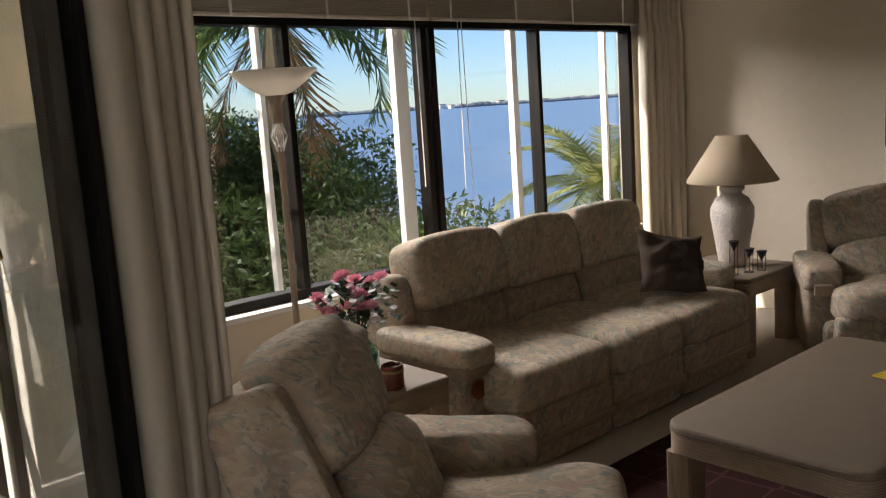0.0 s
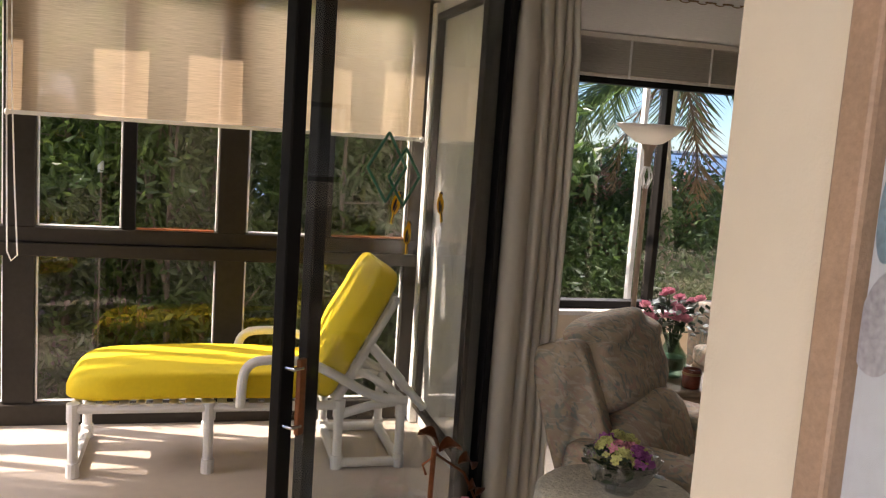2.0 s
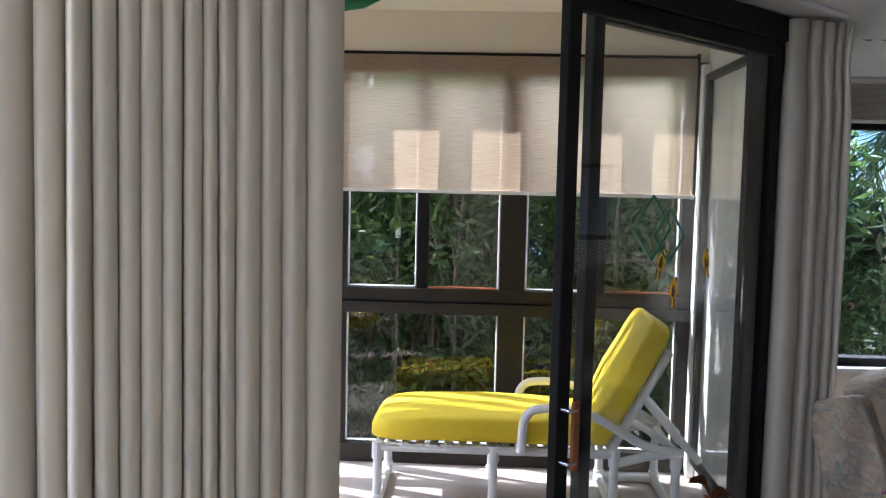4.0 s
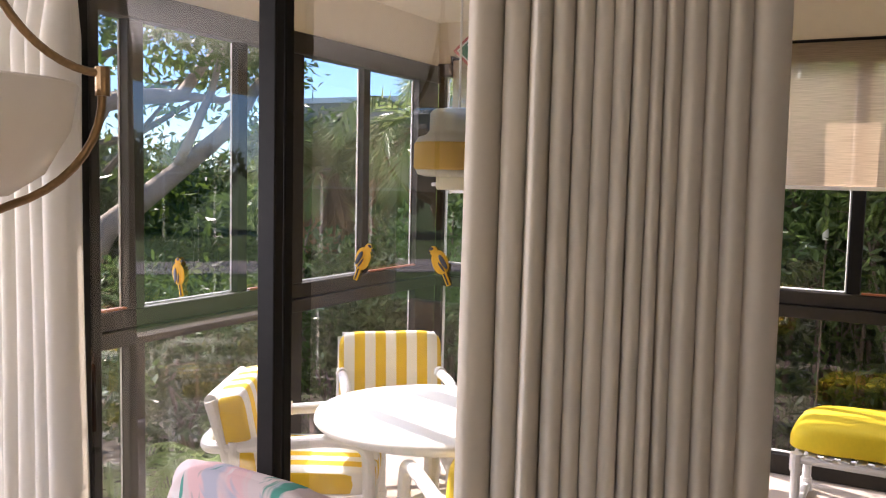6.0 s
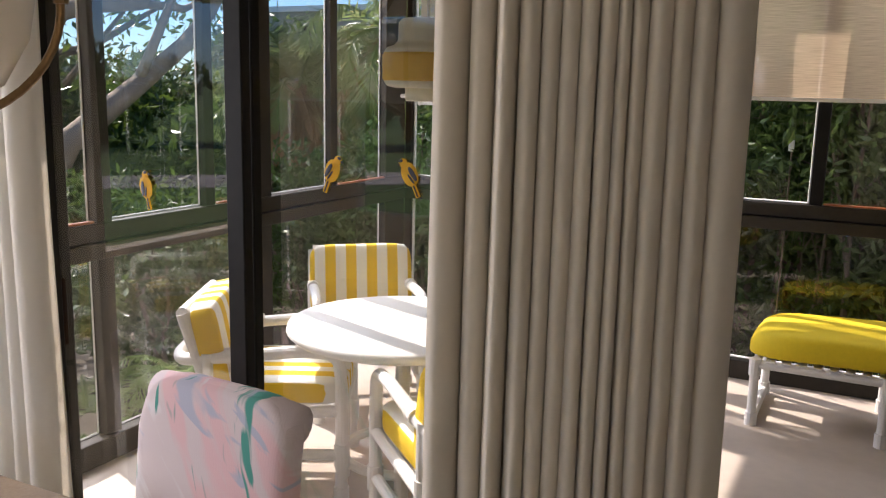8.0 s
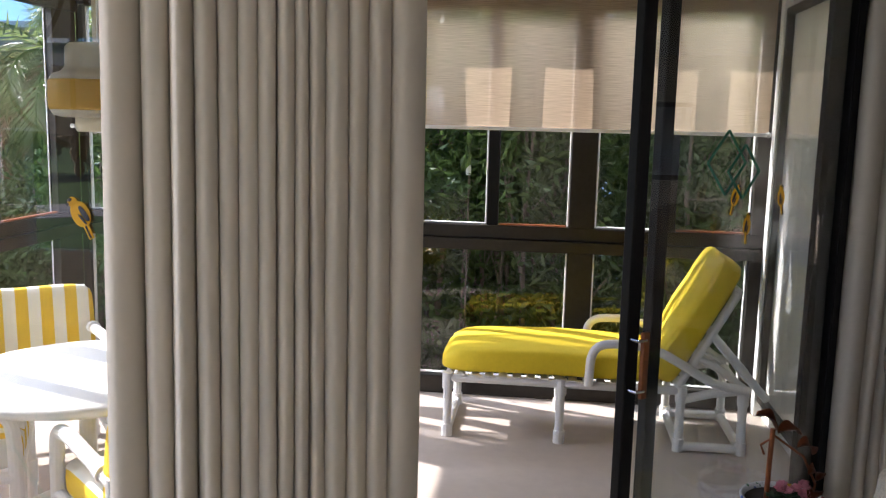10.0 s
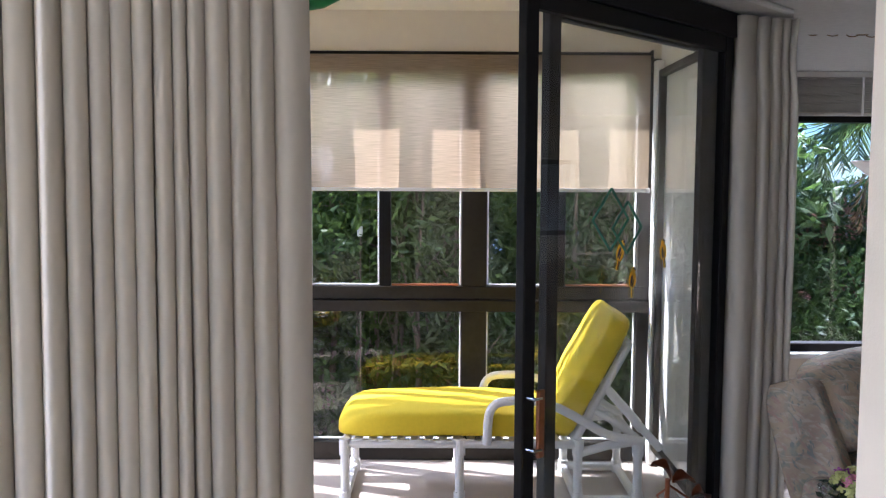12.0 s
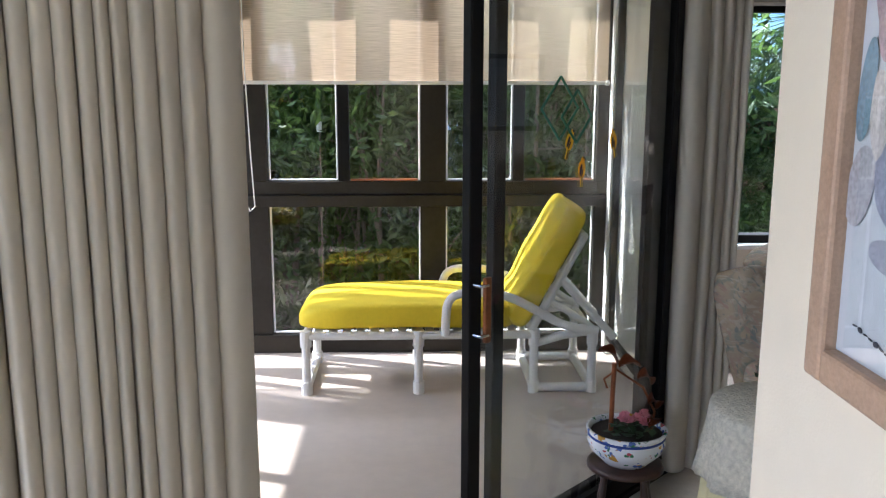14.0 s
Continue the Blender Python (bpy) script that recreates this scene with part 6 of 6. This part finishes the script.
part("seat", pillow(0, 0.14, 0.43, 0.46, 0.40, 0.14, 0.35, 14, 0.01), M_PASTEL, dc, smooth=True)
roll = lambda p: Vector((p.x * (1.0 if p.z < 0 else 1.04), p.y - 0.05 * max(0, p.z - 0.10) / 0.2, p.z))  # noqa: E731
part("backrest", pillow(0, -0.10, 0.66, 0.46, 0.10, 0.62, 0.30, 20, 0.008, 5, 3, tuft=roll), M_PASTEL, dc, smooth=True)
part("back_roll", tube([(-0.225, -0.155, 0.915), (-0.1, -0.157, 0.92), (0.1, -0.157, 0.92), (0.225, -0.155, 0.915)], [0.05, 0.054, 0.054, 0.05], 16), M_PASTEL, dc, smooth=True)
for x in (-0.19, 0.19):
    for y in (-0.10, 0.30):
        part("leg", tube([(x, y, 0.0), (x, y, 0.38)], [0.016, 0.024], 8), M_PICKLED, dc)
hl = thing("hanging_lamp", "brass hanging lamp with milk glass bowl", "hanging lamp", pose(-1.84, 0.56, 0))
part("bowl", lathe([(0.03, 1.635), (0.08, 1.64), (0.14, 1.68), (0.185, 1.76), (0.20, 1.84), (0.195, 1.845), (0.178, 1.76), (0.13, 1.69), (0.0, 1.65)], 48), M_MILK, hl, "creamy milk glass bowl", True)
part("cup", lathe([(0.0, 1.50), (0.012, 1.51), (0.018, 1.53), (0.010, 1.545), (0.022, 1.56), (0.030, 1.585), (0.018, 1.60), (0.035, 1.62), (0.062, 1.632), (0.060, 1.645), (0.0, 1.648)], 32), M_BRASS, hl, "turned brass cup and finial", True)
for k in range(3):
    a = radians(-57 + 120 * k)
    d = Vector((math.cos(a), math.sin(a), 0))
    pts = [Vector((0, 0, 1.60)) + d * 0.03] + [Vector((0, 0, 1.83)) + d * (0.0 + 0.245 * math.sin(radians(q))) - Vector((0, 0, 0.22 * math.cos(radians(q)))) for q in range(20, 96, 8)] + [Vector((0, 0, 1.86)) + d * 0.246]
    ar = part("arm", tube(pts, 0.008, 10), M_BRASS, hl)
    part("knuckle", tube([Vector((0, 0, 1.83)) + d * 0.246, Vector((0, 0, 1.885)) + d * 0.246], 0.014, 10), M_BRASS, ar)
    part("upper_arm", tube([Vector((0, 0, 1.872 + 0.36 * (1 - math.cos(radians(q))))) + d * (0.246 - 0.234 * math.sin(radians(q))) for q in range(0, 91, 6)], 0.008, 10), M_BRASS, ar)
part("stem", tube([(0, 0, 1.64), (0, 0, 2.24)], 0.010, 10), M_BRASS, hl)
part("chain_rod", tube([(0, 0, 2.20), (0, 0, CEIL)], 0.008, 8), M_BRASS, hl)

# ---- stickers and ornaments on the glass ----
M_BIRD = mat("yellow_bird_sticker", (0.90, 0.62, 0.05), 0.5, noise_scale=20, amount=0.3, trans=0.65)
M_GREENGLASS = mat("green_leaded_strip", (0.05, 0.22, 0.12), 0.3, noise_scale=9, amount=0.3, trans=0.4)


def bird(m, size, lean, flip=1):
    t = thing("bird_sticker", "yellow and black songbird decal on the glass door", "decal", m, "bird decals")
    k = size
    R = pose(0, 0, 0, 0, lean, 0)
    part("body", pillow(0, 0, 0.0, k * 0.46, 0.003, k * 0.62, 0.9, 10, m=R), M_BIRD, t)
    part("head", pillow(flip * k * 0.06, 0, k * 0.33, k * 0.24, 0.003, k * 0.24, 1.0, 8, m=R), M_BIRD, t)
    part("tail", box(-k * 0.06, k * 0.06, -0.0015, 0.0015, -k * 0.62, -k * 0.24, m=R), M_BIRD, t)
    part("wing", pillow(-flip * k * 0.09, -0.003, -k * 0.04, k * 0.13, 0.002, k * 0.42, 0.9, 8, m=R @ pose(0, 0, 0, 0, flip * 10, 0)), M_BLACK, t, "black wing")
    part("wing_stripe", pillow(flip * k * 0.03, -0.003, -k * 0.12, k * 0.06, 0.002, k * 0.30, 0.9, 8, m=R @ pose(0, 0, 0, 0, flip * 16, 0)), M_BLACK, t, "black wing stripe")
    part("tail_edge", box(-k * 0.02, k * 0.02, -0.003, -0.0018, -k * 0.60, -k * 0.30, m=R), M_BLACK, t)
    part("crown", pillow(flip * k * 0.09, -0.002, k * 0.40, k * 0.13, 0.002, k * 0.08, 1.0, 8, m=R), M_BLACK, t, "black cap")
    part("beak", box(flip * k * 0.15, flip * k * 0.23, -0.001, 0.001, k * 0.31, k * 0.36, m=R), M_BLACK, t)
    return t


bird(pose(-2.13, 1.362, 1.41), 0.10, -12)
bird(pose(-1.565, 1.424, 1.485), 0.095, 22)
bird(pose(-1.345, 1.424, 1.49), 0.095, -25, -1)
for u, z, lean, fl in ((2.07, 1.475, -15, 1), (1.79, 1.485, 18, 1), (1.87, 1.385, 0, 1)):
    bird(DIAG @ pose(u, -0.036, z), 0.10, lean, fl)
for u, z, r in ((1.725, 1.60, 0.105), (1.825, 1.57, 0.09)):
    dm = bmesh.new()
    for k in range(4):
        a0, a1 = k * math.pi / 2, (k + 1) * math.pi / 2
        tube([(r * math.cos(a0), 0, r * 1.0 * math.sin(a0)), (r * math.cos(a1), 0, r * math.sin(a1))], 0.0045, 6, dm)
    tagged(ob_from("suncatcher", dm, M_GREENGLASS), "green diamond suncatcher outline hung on the glass", "suncatcher", "green suncatchers").matrix_basis = DIAG @ pose(u, -0.040, z)
orn = thing("diamond_ornament", "red and green diamond ornament hanging by the ceiling", "ornament", pose(-2.62, 4.05, 2.40, 0, 0, 20))
part("red_edge", box(-0.075, 0.075, -0.006, 0.006, -0.075, 0.075, 0.003, m=pose(0, 0, 0, 0, 45)), mat("red_paint", (0.40, 0.05, 0.04), 0.5), orn, "red outer edge")
part("white_line", box(-0.06, 0.06, -0.009, -0.006, -0.06, 0.06, m=pose(0, 0, 0, 0, 45)), M_WHITE, orn)
part("green_field", box(-0.052, 0.052, -0.012, -0.009, -0.052, 0.052, m=pose(0, 0, 0, 0, 45)), M_GREENGLASS, orn, "dark green field")
part("centre_mark", box(-0.018, 0.018, -0.015, -0.012, -0.018, 0.018, m=pose(0, 0, 0.03, 0, 45)), M_WHITE, orn)
part("cord", tube([(0, 0, 0.10), (0, 0, LZ - 2.40)], 0.002, 5), M_BLACK, orn)
go = thing("hanging_leaf", "curved green ornament hanging below the lanai ceiling", "ornament", pose(-0.93, 3.53, 2.50))
part("leaf", tube([(-0.16, 0, 0.03), (-0.08, 0, -0.005), (0.0, 0, -0.012), (0.08, 0, 0.0), (0.15, 0, 0.03), (0.172, 0, 0.045)], [0.01, 0.022, 0.026, 0.027, 0.022, 0.006], 12), mat("green_enamel", (0.01, 0.16, 0.05), 0.35), go, smooth=True)
part("cord", tube([(0, 0, 0.0), (0, 0, LZ - 2.50)], 0.002, 5), M_WHITE, go)

# baseboards along the living room's window wall
tagged(ob_from("baseboard", box(LX1 + 0.12, EAST - 0.01, 4.985, 5.0, 0.004, 0.09, 0.003), M_WHITE), "white painted baseboard", "baseboard", kind="structure")

# ceiling tracks for the curtains, swag chain, door stops
tagged(ob_from("curtain_track", box(0.0, _len - 0.1, -0.24, -0.21, 2.385, 2.398, 0.003, m=DIAG), M_WHITE), "white ceiling curtain track", "curtain track", kind="structure")
tagged(ob_from("curtain_track", box(-3.5, -1.3, 1.255, 1.285, 2.385, 2.398, 0.003), M_WHITE), "white ceiling curtain track", "curtain track", kind="structure")
sc = thing("swag_chain", "thin bronze swag chain strung below the ceiling", "chain", pose(0, 0, 0))
n_links = 34
for k in range(n_links):
    t0 = (k + 0.5) / n_links
    p = Vector((1.12, 3.69, 2.418)).lerp(Vector((2.62, 3.63, 2.418)), t0) - Vector((0, 0, 0.022 * math.sin(math.pi * t0)))
    q = pose(p.x, p.y, p.z, 0, 0, -2) @ pose(0, 0, 0, 90 * (k % 2))
    part("link", tube([q @ Vector(v) for v in arc((0, 0, 0), 1.0, 0, 330, 11, (0.027, 0, 0), (0, 0.010, 0))], 0.0025, 6, closed=True), M_BRASS, sc)
for u in (0.0, 1.0):
    p = Vector((1.12, 3.69, 2.42)).lerp(Vector((2.62, 3.63, 2.42)), u)
    part("ceiling_hook", tube([(p.x, p.y, CEIL), (p.x, p.y, 2.43), (p.x + 0.01, p.y, 2.418), (p.x, p.y, 2.412)], 0.003, 6), M_BRASS, sc)
wb = thing("wooden_basket", "small orange-stained slatted wooden basket on the floor", "basket", pose(1.74, 4.66, 0.004))
for k in range(4):
    for a in ((-0.12, 0.12, -0.10, -0.088), (-0.12, 0.12, 0.088, 0.10), (-0.12, -0.108, -0.088, 0.088), (0.108, 0.12, -0.088, 0.088)):
        part("slat", box(*a, 0.045 * k + 0.004, 0.045 * k + 0.036, 0.003, seg=1), M_ORANGE, wb)
part("bottom", box(-0.107, 0.107, -0.087, 0.087, 0.0, 0.01), M_ORANGE, wb)
for a in (-0.10, 0.10):
    for b in (-0.08, 0.08):
        part("corner_post", box(a - 0.007, a + 0.007, b - 0.007, b + 0.007, 0.0, 0.185), M_ORANGE, wb)
tagged(ob_from("door_grip", box(2.615, 2.645, -0.062, -0.045, 0.885, 1.095, 0.004, m=DIAG), M_ORANGE), "orange wooden pull grip on the door jamb", "door grip", kind="structure")
for m in (DIAG @ pose(2.66, -0.085, 0.815), pose(-2.60, 1.31, 0.815)):
    tagged(ob_from("door_stop", box(-0.035, 0.035, -0.03, 0.03, -0.008, 0.008, 0.004, m=m), M_CHROME), "small clear bracket on the door jamb", "door stop", "door stops")
